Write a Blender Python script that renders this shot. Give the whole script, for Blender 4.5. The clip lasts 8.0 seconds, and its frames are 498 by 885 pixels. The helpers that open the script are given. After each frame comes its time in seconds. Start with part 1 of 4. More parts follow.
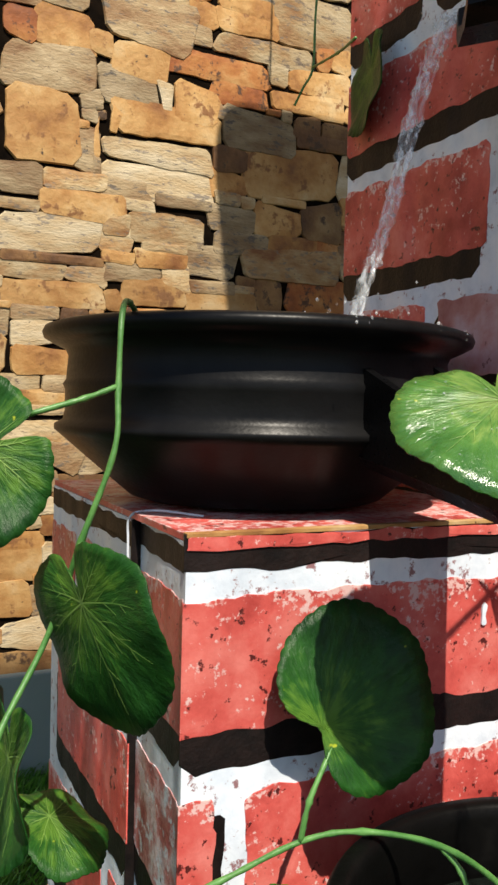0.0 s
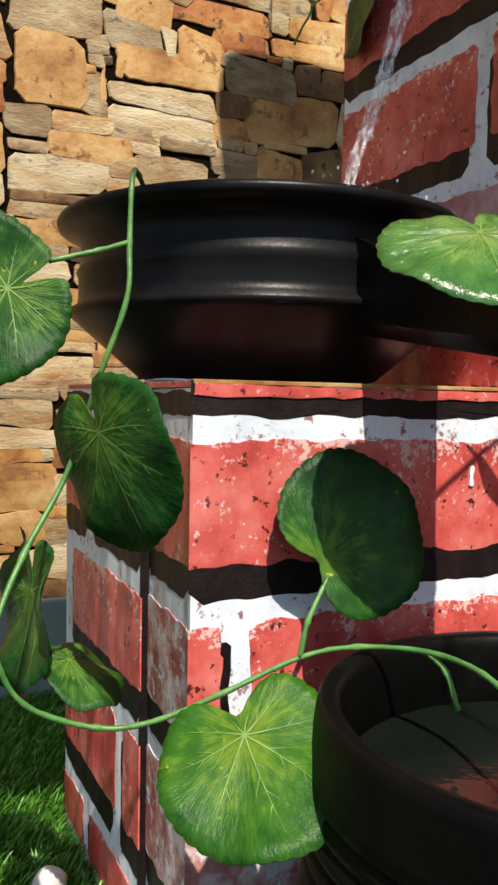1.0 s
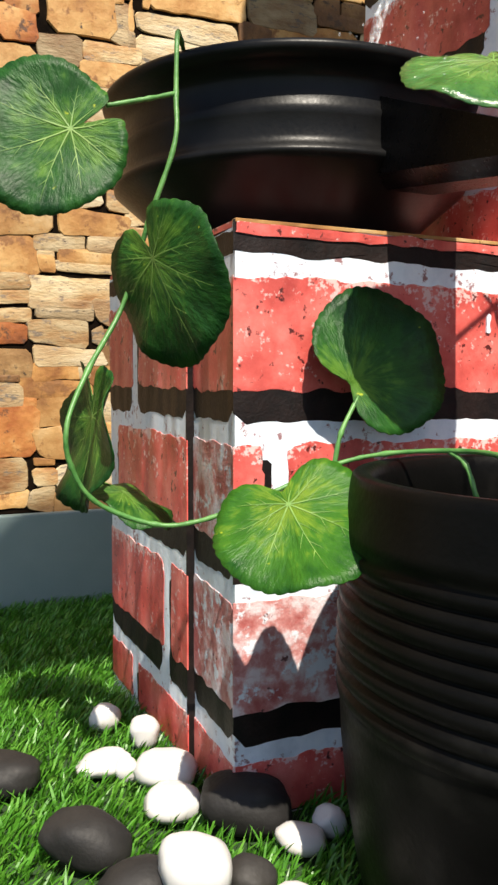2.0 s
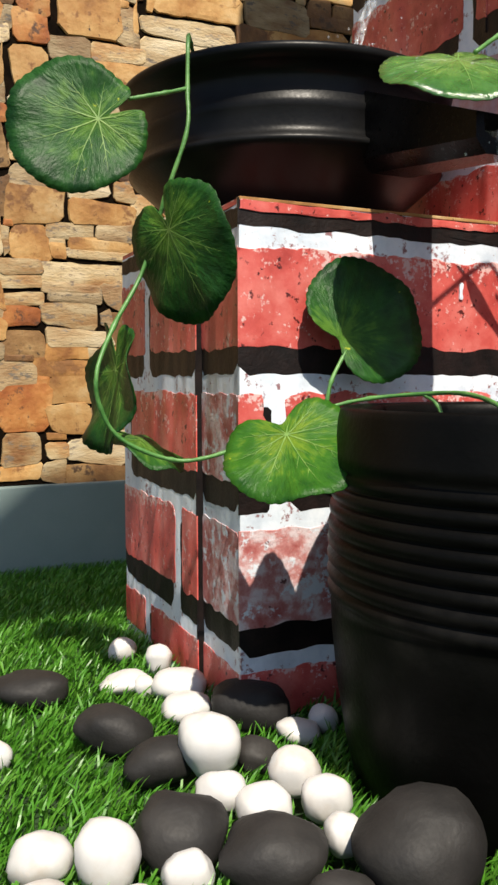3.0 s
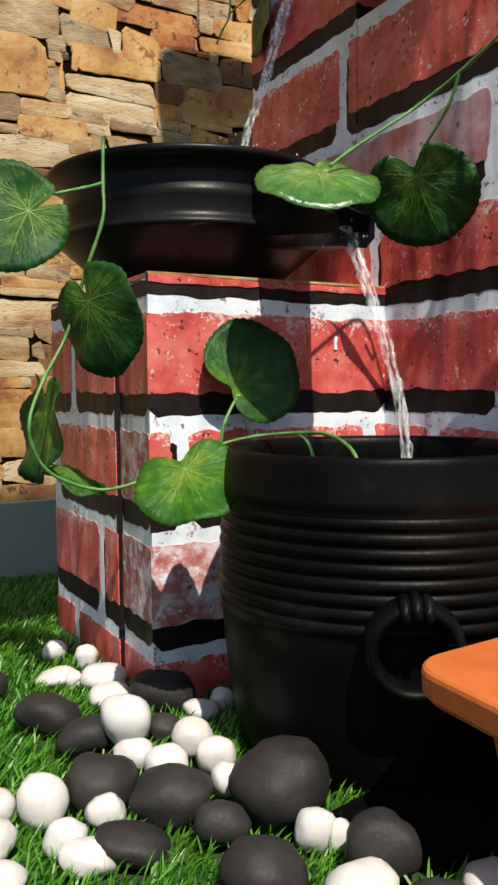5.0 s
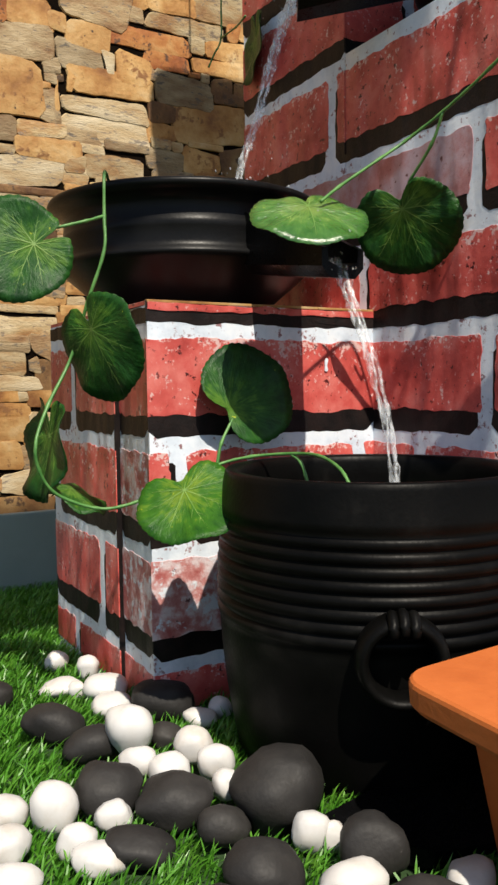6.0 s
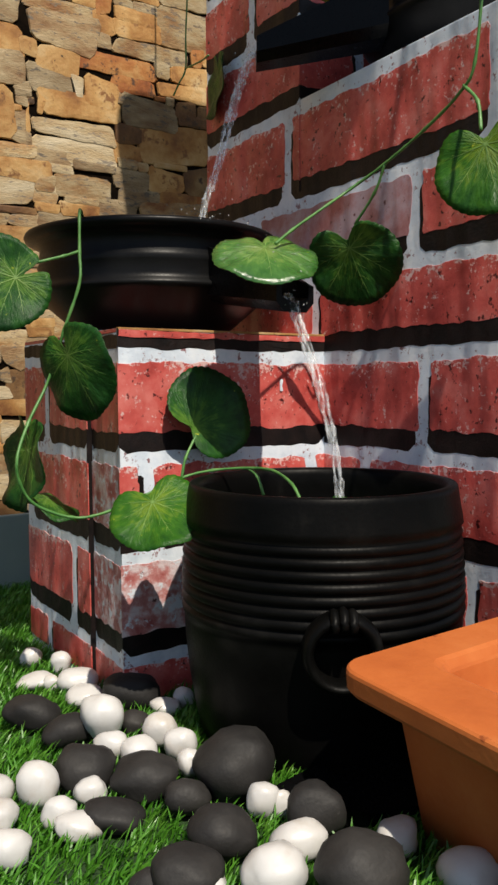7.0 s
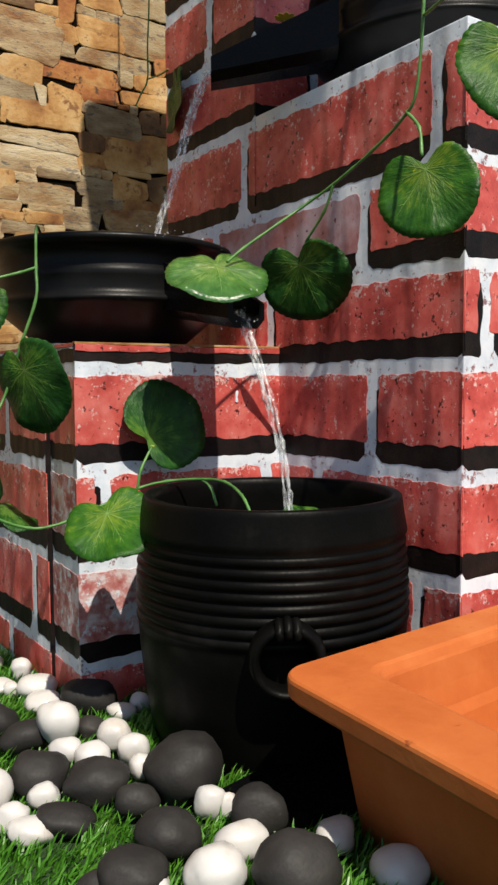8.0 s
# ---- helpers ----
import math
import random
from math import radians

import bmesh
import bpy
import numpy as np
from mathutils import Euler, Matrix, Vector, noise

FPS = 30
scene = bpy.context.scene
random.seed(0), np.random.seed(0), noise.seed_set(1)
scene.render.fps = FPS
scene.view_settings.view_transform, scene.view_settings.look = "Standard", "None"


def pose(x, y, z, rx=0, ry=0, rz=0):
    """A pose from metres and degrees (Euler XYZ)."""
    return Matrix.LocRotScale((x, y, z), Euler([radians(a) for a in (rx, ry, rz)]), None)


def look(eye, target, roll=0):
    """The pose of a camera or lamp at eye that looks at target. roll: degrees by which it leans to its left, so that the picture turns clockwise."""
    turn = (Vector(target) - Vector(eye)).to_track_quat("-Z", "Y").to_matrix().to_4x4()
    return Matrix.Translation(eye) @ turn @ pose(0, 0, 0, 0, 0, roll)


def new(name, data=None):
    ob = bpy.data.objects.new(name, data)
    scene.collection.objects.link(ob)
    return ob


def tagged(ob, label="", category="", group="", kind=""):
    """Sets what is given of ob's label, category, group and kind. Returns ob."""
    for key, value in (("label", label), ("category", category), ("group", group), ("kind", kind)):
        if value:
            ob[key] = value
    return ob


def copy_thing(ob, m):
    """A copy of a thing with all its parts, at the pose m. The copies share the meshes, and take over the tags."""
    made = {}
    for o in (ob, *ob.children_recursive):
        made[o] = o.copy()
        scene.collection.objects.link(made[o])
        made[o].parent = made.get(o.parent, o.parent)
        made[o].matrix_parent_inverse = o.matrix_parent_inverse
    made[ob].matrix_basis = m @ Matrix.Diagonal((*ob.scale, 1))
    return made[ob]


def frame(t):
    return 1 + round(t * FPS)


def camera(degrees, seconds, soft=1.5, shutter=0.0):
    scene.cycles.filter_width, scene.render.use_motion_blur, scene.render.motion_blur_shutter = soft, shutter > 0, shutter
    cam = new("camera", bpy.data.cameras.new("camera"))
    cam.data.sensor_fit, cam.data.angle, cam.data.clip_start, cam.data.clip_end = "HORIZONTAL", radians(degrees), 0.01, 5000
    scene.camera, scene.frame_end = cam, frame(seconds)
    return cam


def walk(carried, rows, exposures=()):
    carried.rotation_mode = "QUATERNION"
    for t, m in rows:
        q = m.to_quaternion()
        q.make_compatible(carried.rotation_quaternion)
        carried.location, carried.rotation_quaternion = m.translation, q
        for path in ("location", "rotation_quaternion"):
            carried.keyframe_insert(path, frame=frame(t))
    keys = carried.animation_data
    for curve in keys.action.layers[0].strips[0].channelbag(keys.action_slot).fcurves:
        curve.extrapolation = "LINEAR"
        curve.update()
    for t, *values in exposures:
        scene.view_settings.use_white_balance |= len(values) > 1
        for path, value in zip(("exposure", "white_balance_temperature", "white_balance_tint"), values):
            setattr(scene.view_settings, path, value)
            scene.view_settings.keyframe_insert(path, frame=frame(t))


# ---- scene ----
cam = camera(34.3, 8.0, soft=2.6)
PATH = [
    (0, (-0.133, -0.332, 0.398), (0.746, 1.462, 0.312), 1.5),
    (0.5, (-0.14, -0.341, 0.367), (0.741, 1.452, 0.273), 1.6),
    (1, (-0.145, -0.365, 0.332), (0.72, 1.435, 0.225), 1.0),
    (1.5, (-0.157, -0.386, 0.288), (0.685, 1.424, 0.155), 0.4),
    (2, (-0.175, -0.406, 0.254), (0.646, 1.411, 0.101), 0.1),
    (3.5, (-0.225, -0.501, 0.225), (0.626, 1.303, 0.073), -0.7),
    (4, (-0.237, -0.53, 0.234), (0.667, 1.248, 0.091), -0.8),
    (4.5, (-0.234, -0.561, 0.244), (0.717, 1.194, 0.106), -0.6),
    (6, (-0.254, -0.6, 0.269), (0.743, 1.128, 0.137), -0.8),
    (6.5, (-0.273, -0.63, 0.278), (0.754, 1.081, 0.152), -0.7),
    (7, (-0.288, -0.659, 0.289), (0.79, 1.019, 0.15), -0.4),
    (7.5, (-0.292, -0.672, 0.298), (0.821, 0.984, 0.155), -0.4),
    (8, (-0.283, -0.686, 0.303), (0.847, 0.957, 0.157), -0.4),
]
walk(cam, [(t, look(eye, target, roll)) for t, eye, target, roll in PATH],
     [(0, 0.88), (1, 0.9), (2, 1.25), (3.5, 0.79), (4.5, 0.76), (6, 0.76), (7, 0.45), (8, 0.56)])

# ---- light ----
SUN_WAY = Vector((0.19, 1.0, -1.52)).normalized()
world = bpy.data.worlds.new("sky")
scene.world = world
world.use_nodes = True
wn = world.node_tree.nodes
sky = wn.new("ShaderNodeTexSky")
sky.sky_type, sky.sun_disc = "NISHITA", False
sky.sun_elevation = math.asin(-SUN_WAY.z)
sky.sun_rotation = math.atan2(-SUN_WAY.x, -SUN_WAY.y)
wn["Background"].inputs["Strength"].default_value = 0.074
world.node_tree.links.new(sky.outputs[0], wn["Background"].inputs["Color"])
sun = new("sun", bpy.data.lights.new("sun", "SUN"))
sun.data.energy, sun.data.angle, sun.data.color = 4.2, radians(0.6), (1.0, 0.91, 0.77)
sun.matrix_world = look((-0.2, -2.0, 2.3), Vector((-0.2, -2.0, 2.3)) + SUN_WAY)


# ---- materials ----
def surface(name, stops, scale=30.0, detail=6.0, rough=0.6, bump=0.3, fine=300.0, stretch=(1, 1, 1), jitter=0.0,
            fleck=None, fleck_scale=120.0, fleck_at=0.66, fleck_soft=0.06, wave=0.0, metallic=0.0, specular=0.5,
            translucent=0.0, coat=0.0, rough_vary=0.12, patchy=0.0, pit=None, pit_scale=160.0, pit_at=0.68, frost=0.0):
    """A procedural surface: mottled colour, flecks, grain and broad unevenness."""
    m = bpy.data.materials.new(name)
    m.use_nodes = True
    n, li = m.node_tree.nodes, m.node_tree.links
    b = n["Principled BSDF"]
    tc = n.new("ShaderNodeTexCoord")
    mp = n.new("ShaderNodeMapping")
    mp.inputs["Scale"].default_value = stretch
    info = n.new("ShaderNodeObjectInfo")
    shift = n.new("ShaderNodeVectorMath")
    shift.operation = "MULTIPLY_ADD"
    li.new(info.outputs["Random"], shift.inputs[0])
    shift.inputs[1].default_value = (3.1, 1.7, 2.3)
    li.new(tc.outputs["Object"], shift.inputs[2])
    li.new(shift.outputs[0], mp.inputs["Vector"])
    broad = n.new("ShaderNodeTexNoise")
    broad.inputs["Scale"].default_value, broad.inputs["Detail"].default_value = scale, detail
    broad.inputs["Roughness"].default_value = 0.62
    li.new(mp.outputs[0], broad.inputs["Vector"])
    ramp = n.new("ShaderNodeValToRGB")
    while len(ramp.color_ramp.elements) < len(stops):
        ramp.color_ramp.elements.new(0.5)
    for e, (at, c) in zip(ramp.color_ramp.elements, stops):
        e.position, e.color = at, (*c, 1)
    li.new(broad.outputs[0], ramp.inputs[0])
    colour = ramp.outputs[0]
    grain = n.new("ShaderNodeTexNoise")
    grain.inputs["Scale"].default_value, grain.inputs["Detail"].default_value = fine, 4
    li.new(mp.outputs[0], grain.inputs["Vector"])
    if fleck:
        spot = n.new("ShaderNodeTexNoise")
        spot.inputs["Scale"].default_value, spot.inputs["Detail"].default_value = fleck_scale, 5
        spot.inputs["Roughness"].default_value = 0.7
        li.new(mp.outputs[0], spot.inputs["Vector"])
        worn = n.new("ShaderNodeMath")
        worn.operation = "MULTIPLY_ADD"
        patch = n.new("ShaderNodeTexNoise")
        patch.inputs["Scale"].default_value, patch.inputs["Detail"].default_value = fleck_scale * 0.2, 3
        li.new(mp.outputs[0], patch.inputs["Vector"])
        li.new(patch.outputs[0], worn.inputs[0])
        worn.inputs[1].default_value = patchy
        half = n.new("ShaderNodeMath")
        half.operation = "SUBTRACT"
        li.new(spot.outputs[0], half.inputs[0])
        half.inputs[1].default_value = patchy * 0.5
        li.new(half.outputs[0], worn.inputs[2])
        edge = n.new("ShaderNodeMapRange")
        edge.inputs[1].default_value, edge.inputs[2].default_value = fleck_at, fleck_at + fleck_soft
        paleness = worn.outputs[0]
        if frost:
            height_of, rise, more = n.new("ShaderNodeSeparateXYZ"), n.new("ShaderNodeMapRange"), n.new("ShaderNodeMath")
            li.new(tc.outputs["Generated"], height_of.inputs[0])
            rise.inputs[1].default_value, rise.inputs[2].default_value, rise.inputs[4].default_value = 0.72, 1.0, frost
            li.new(height_of.outputs[2], rise.inputs[0])
            li.new(paleness, more.inputs[0])
            li.new(rise.outputs[0], more.inputs[1])
            paleness = more.outputs[0]
        li.new(paleness, edge.inputs[0])
        mix = n.new("ShaderNodeMix")
        mix.data_type = "RGBA"
        li.new(edge.outputs[0], mix.inputs[0])
        li.new(colour, mix.inputs[6])
        mix.inputs[7].default_value = (*fleck, 1)
        colour = mix.outputs[2]
    if pit:
        dot = n.new("ShaderNodeTexNoise")
        dot.inputs["Scale"].default_value, dot.inputs["Detail"].default_value = pit_scale, 4
        dot.inputs["Roughness"].default_value = 0.65
        lean = n.new("ShaderNodeVectorMath")
        lean.inputs[1].default_value = (7.7, 3.3, 5.1)
        li.new(mp.outputs[0], lean.inputs[0])
        li.new(lean.outputs[0], dot.inputs["Vector"])
        rim = n.new("ShaderNodeMapRange")
        rim.inputs[1].default_value, rim.inputs[2].default_value = pit_at, pit_at + 0.04
        li.new(dot.outputs[0], rim.inputs[0])
        blend = n.new("ShaderNodeMix")
        blend.data_type = "RGBA"
        li.new(rim.outputs[0], blend.inputs[0])
        li.new(colour, blend.inputs[6])
        blend.inputs[7].default_value = (*pit, 1)
        colour = blend.outputs[2]
    hsv = n.new("ShaderNodeHueSaturation")
    val = n.new("ShaderNodeMapRange")
    val.inputs[3].default_value, val.inputs[4].default_value = 1 - jitter, 1 + jitter
    li.new(info.outputs["Random"], val.inputs[0])
    li.new(val.outputs[0], hsv.inputs["Value"])
    li.new(colour, hsv.inputs["Color"])
    li.new(hsv.outputs[0], b.inputs["Base Color"])
    rr = n.new("ShaderNodeMapRange")
    rr.inputs[3].default_value, rr.inputs[4].default_value = max(0.03, rough - rough_vary), min(1.0, rough + rough_vary)
    li.new(grain.outputs[0], rr.inputs[0])
    li.new(rr.outputs[0], b.inputs["Roughness"])
    b.inputs["Metallic"].default_value = metallic
    b.inputs["Specular IOR Level"].default_value = specular
    b.inputs["Coat Weight"].default_value = coat
    b.inputs["Coat Roughness"].default_value = 0.15
    height = grain.outputs[0]
    bn = n.new("ShaderNodeBump")
    bn.inputs["Strength"].default_value, bn.inputs["Distance"].default_value = bump, 0.0012
    both = n.new("ShaderNodeMath")
    both.operation = "MULTIPLY_ADD"
    li.new(broad.outputs[0], both.inputs[0])
    both.inputs[1].default_value = 1.5
    li.new(height, both.inputs[2])
    li.new(both.outputs[0], bn.inputs["Height"])
    normal = bn.outputs[0]
    if wave:
        wm = n.new("ShaderNodeMapping")
        wm.inputs["Scale"].default_value = (1, 1, 0.22)
        li.new(tc.outputs["Object"], wm.inputs["Vector"])
        wv = n.new("ShaderNodeTexNoise")
        wv.inputs["Scale"].default_value, wv.inputs["Detail"].default_value = 26, 1.5
        li.new(wm.outputs[0], wv.inputs["Vector"])
        wb = n.new("ShaderNodeBump")
        wb.inputs["Strength"].default_value, wb.inputs["Distance"].default_value = 1.0, wave * 1.6
        li.new(wv.outputs[0], wb.inputs["Height"])
        li.new(normal, wb.inputs["Normal"])
        normal = wb.outputs[0]
    li.new(normal, b.inputs["Normal"])
    if translucent:
        tr = n.new("ShaderNodeBsdfTranslucent")
        li.new(hsv.outputs[0], tr.inputs["Color"])
        ms = n.new("ShaderNodeMixShader")
        ms.inputs[0].default_value = translucent
        li.new(b.outputs[0], ms.inputs[1])
        li.new(tr.outputs[0], ms.inputs[2])
        li.new(ms.outputs[0], n["Material Output"].inputs[0])
    return m


BRICK = surface("printed_red_brick", [(0.3, (0.32, 0.036, 0.032)), (0.5, (0.55, 0.092, 0.078)), (0.72, (0.68, 0.21, 0.18))],
                scale=26, rough=0.40, bump=0.16, fine=420, jitter=0.10, fleck=(0.66, 0.44, 0.42), fleck_scale=200, fleck_at=0.615, patchy=0.42, pit=(0.08, 0.014, 0.013), pit_scale=150, pit_at=0.615, frost=0.13,
                wave=0.0045, specular=0.4)
BRICK_WORN = surface("worn_printed_brick", [(0.36, (0.34, 0.085, 0.08)), (0.47, (0.46, 0.20, 0.19)), (0.57, (0.60, 0.50, 0.52))],
                     scale=48, rough=0.55, bump=0.4, fine=420, fleck=(0.60, 0.64, 0.70), fleck_scale=75, fleck_at=0.55, wave=0.004, pit=(0.10, 0.03, 0.03), pit_scale=90, pit_at=0.64)
BRICK_FADED = surface("faded_printed_brick", [(0.34, (0.26, 0.075, 0.075)), (0.48, (0.36, 0.17, 0.18)), (0.60, (0.42, 0.30, 0.34))],
                      scale=20, rough=0.45, bump=0.16, fine=420, fleck=(0.10, 0.02, 0.02), fleck_scale=90, fleck_at=0.62, wave=0.0045)
SHADE = surface("printed_black_joint", [(0.4, (0.0040, 0.0028, 0.0028)), (0.7, (0.0150, 0.0085, 0.0075))], scale=60, rough=0.55,
                bump=0.3, fine=500, fleck=(0.035, 0.015, 0.014), fleck_scale=220, fleck_at=0.68, wave=0.0045, specular=0.25)
MORTAR = surface("printed_pale_mortar", [(0.3, (0.46, 0.53, 0.62)), (0.5, (0.64, 0.70, 0.78)), (0.7, (0.76, 0.79, 0.83))], scale=34,
                 rough=0.5, bump=0.14, fine=380, fleck=(0.25, 0.13, 0.14), fleck_scale=130, fleck_at=0.60, patchy=0.35, wave=0.0045, specular=0.35)
STONES = {
    "o": surface("rust_stone", [(0.30, (0.0916, 0.0219, 0.0043)), (0.44, (0.2442, 0.0683, 0.0113)), (0.56, (0.3460, 0.1366, 0.0317)), (0.70, (0.4477, 0.2641, 0.0987))], scale=13, rough=0.75,
                 bump=0.75, fine=160, jitter=0.1, fleck=(0.072, 0.030, 0.012), fleck_scale=60, fleck_at=0.565, fleck_soft=0.07, patchy=0.25, pit=(0.03, 0.018, 0.01), pit_scale=120, pit_at=0.67),
    "t": surface("tan_stone", [(0.30, (0.1628, 0.0592, 0.0127)), (0.43, (0.3053, 0.1457, 0.0388)), (0.55, (0.4070, 0.2368, 0.0846)), (0.68, (0.4681, 0.3370, 0.1763))], scale=14, rough=0.75,
                 bump=0.75, fine=160, jitter=0.24, fleck=(0.180, 0.078, 0.024), fleck_scale=40, fleck_at=0.565, fleck_soft=0.07, patchy=0.25, pit=(0.03, 0.018, 0.01), pit_scale=120, pit_at=0.67),
    "c": surface("cream_stone", [(0.32, (0.2014, 0.0792, 0.0213)), (0.44, (0.3163, 0.1832, 0.0738)), (0.55, (0.3867, 0.2823, 0.1481)), (0.68, (0.4681, 0.3734, 0.2327))], scale=15, rough=0.75,
                 bump=0.75, fine=170, jitter=0.2, stretch=(1, 1, 2.2), fleck=(0.180, 0.132, 0.090), fleck_scale=70, fleck_at=0.565, fleck_soft=0.07, patchy=0.25, pit=(0.03, 0.018, 0.01), pit_scale=120, pit_at=0.67),
    "g": surface("grey_stone", [(0.32, (0.1325, 0.0554, 0.0156)), (0.43, (0.2279, 0.1386, 0.0640)), (0.55, (0.3021, 0.2178, 0.1164)), (0.68, (0.4187, 0.3217, 0.1927))], scale=14, rough=0.75,
                 bump=0.75, fine=170, jitter=0.24, stretch=(1, 1, 2.5), fleck=(0.120, 0.096, 0.072), fleck_scale=60, fleck_at=0.565, fleck_soft=0.07, patchy=0.25, pit=(0.03, 0.018, 0.01), pit_scale=120, pit_at=0.67),
    "w": surface("whitish_stone", [(0.30, (0.2809, 0.1633, 0.0697)), (0.45, (0.3973, 0.2920, 0.1599)), (0.58, (0.4681, 0.3825, 0.2503)), (0.70, (0.5292, 0.4463, 0.3103))], scale=12, rough=0.75,
                 bump=0.75, fine=170, jitter=0.08, stretch=(1, 1, 3.0), fleck=(0.204, 0.168, 0.126), fleck_scale=50, fleck_at=0.565, fleck_soft=0.07, patchy=0.25, pit=(0.03, 0.018, 0.01), pit_scale=120, pit_at=0.67),
    "b": surface("brown_stone", [(0.30, (0.0509, 0.0182, 0.0049)), (0.44, (0.1221, 0.0546, 0.0155)), (0.57, (0.2137, 0.1139, 0.0388)), (0.70, (0.3155, 0.2004, 0.0846))], scale=15, rough=0.75,
                 bump=0.75, fine=170, jitter=0.18, fleck=(0.060, 0.030, 0.012), fleck_scale=60, fleck_at=0.565, fleck_soft=0.07, patchy=0.25, pit=(0.03, 0.018, 0.01), pit_scale=120, pit_at=0.67),
}
GAP = surface("dark_stone_gap", [(0.3, (0.0020, 0.0013, 0.0008)), (0.7, (0.0090, 0.0054, 0.0030))], scale=60, rough=0.95, bump=0.3, specular=0.04)
# pale skirting paint, toned down so that its colour takes in the shade
SKIRT = surface("shade_toned_skirting", [(0.3, (0.150, 0.205, 0.205)), (0.7, (0.190, 0.245, 0.240))], scale=9, rough=0.45, bump=0.1)
CLAY_BLACK = surface("matt_black_pot", [(0.3, (0.0014, 0.0014, 0.0013)), (0.6, (0.0030, 0.0029, 0.0027)), (0.75, (0.0075, 0.0071, 0.0064))], scale=26, rough=0.42,
                     bump=0.14, fine=350, fleck=(0.014, 0.013, 0.012), fleck_scale=110, fleck_at=0.70, specular=0.07)
BOWL_BLACK = surface("black_plastic_bowl", [(0.3, (0.0035, 0.0035, 0.0037)), (0.7, (0.0080, 0.0080, 0.0083))], scale=30, rough=0.36,
                     bump=0.08, fine=420, specular=0.12)
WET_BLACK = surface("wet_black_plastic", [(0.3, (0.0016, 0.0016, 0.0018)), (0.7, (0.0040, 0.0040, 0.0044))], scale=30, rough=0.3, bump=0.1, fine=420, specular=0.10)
TERRACOTTA = surface("terracotta", [(0.3, (0.3557, 0.0835, 0.0156)), (0.5, (0.4241, 0.1094, 0.0223)), (0.72, (0.4788, 0.1440, 0.0357))], scale=14, rough=0.72,
                     bump=0.16, fine=240, fleck=(0.30, 0.07, 0.02), fleck_scale=46, pit=(0.24, 0.055, 0.012), pit_scale=38, pit_at=0.67, fleck_at=0.68, specular=0.3)
WHITE_PEBBLE = surface("white_pebble", [(0.3, (0.44, 0.40, 0.355)), (0.46, (0.50, 0.49, 0.475)), (0.8, (0.54, 0.54, 0.54))], scale=35, rough=0.34,
                       bump=0.08, fine=260, jitter=0.04, fleck=(0.74, 0.60, 0.48), fleck_scale=30, fleck_at=0.68, fleck_soft=0.2)
BLACK_PEBBLE = surface("dark_grey_pebble", [(0.3, (0.0116, 0.0110, 0.0110)), (0.5, (0.0190, 0.0179, 0.0174)), (0.75, (0.0316, 0.0295, 0.0274))], scale=30,
                       rough=0.62, bump=0.22, fine=420, jitter=0.22, fleck=(0.06, 0.057, 0.054), fleck_scale=240, fleck_at=0.70, specular=0.25)


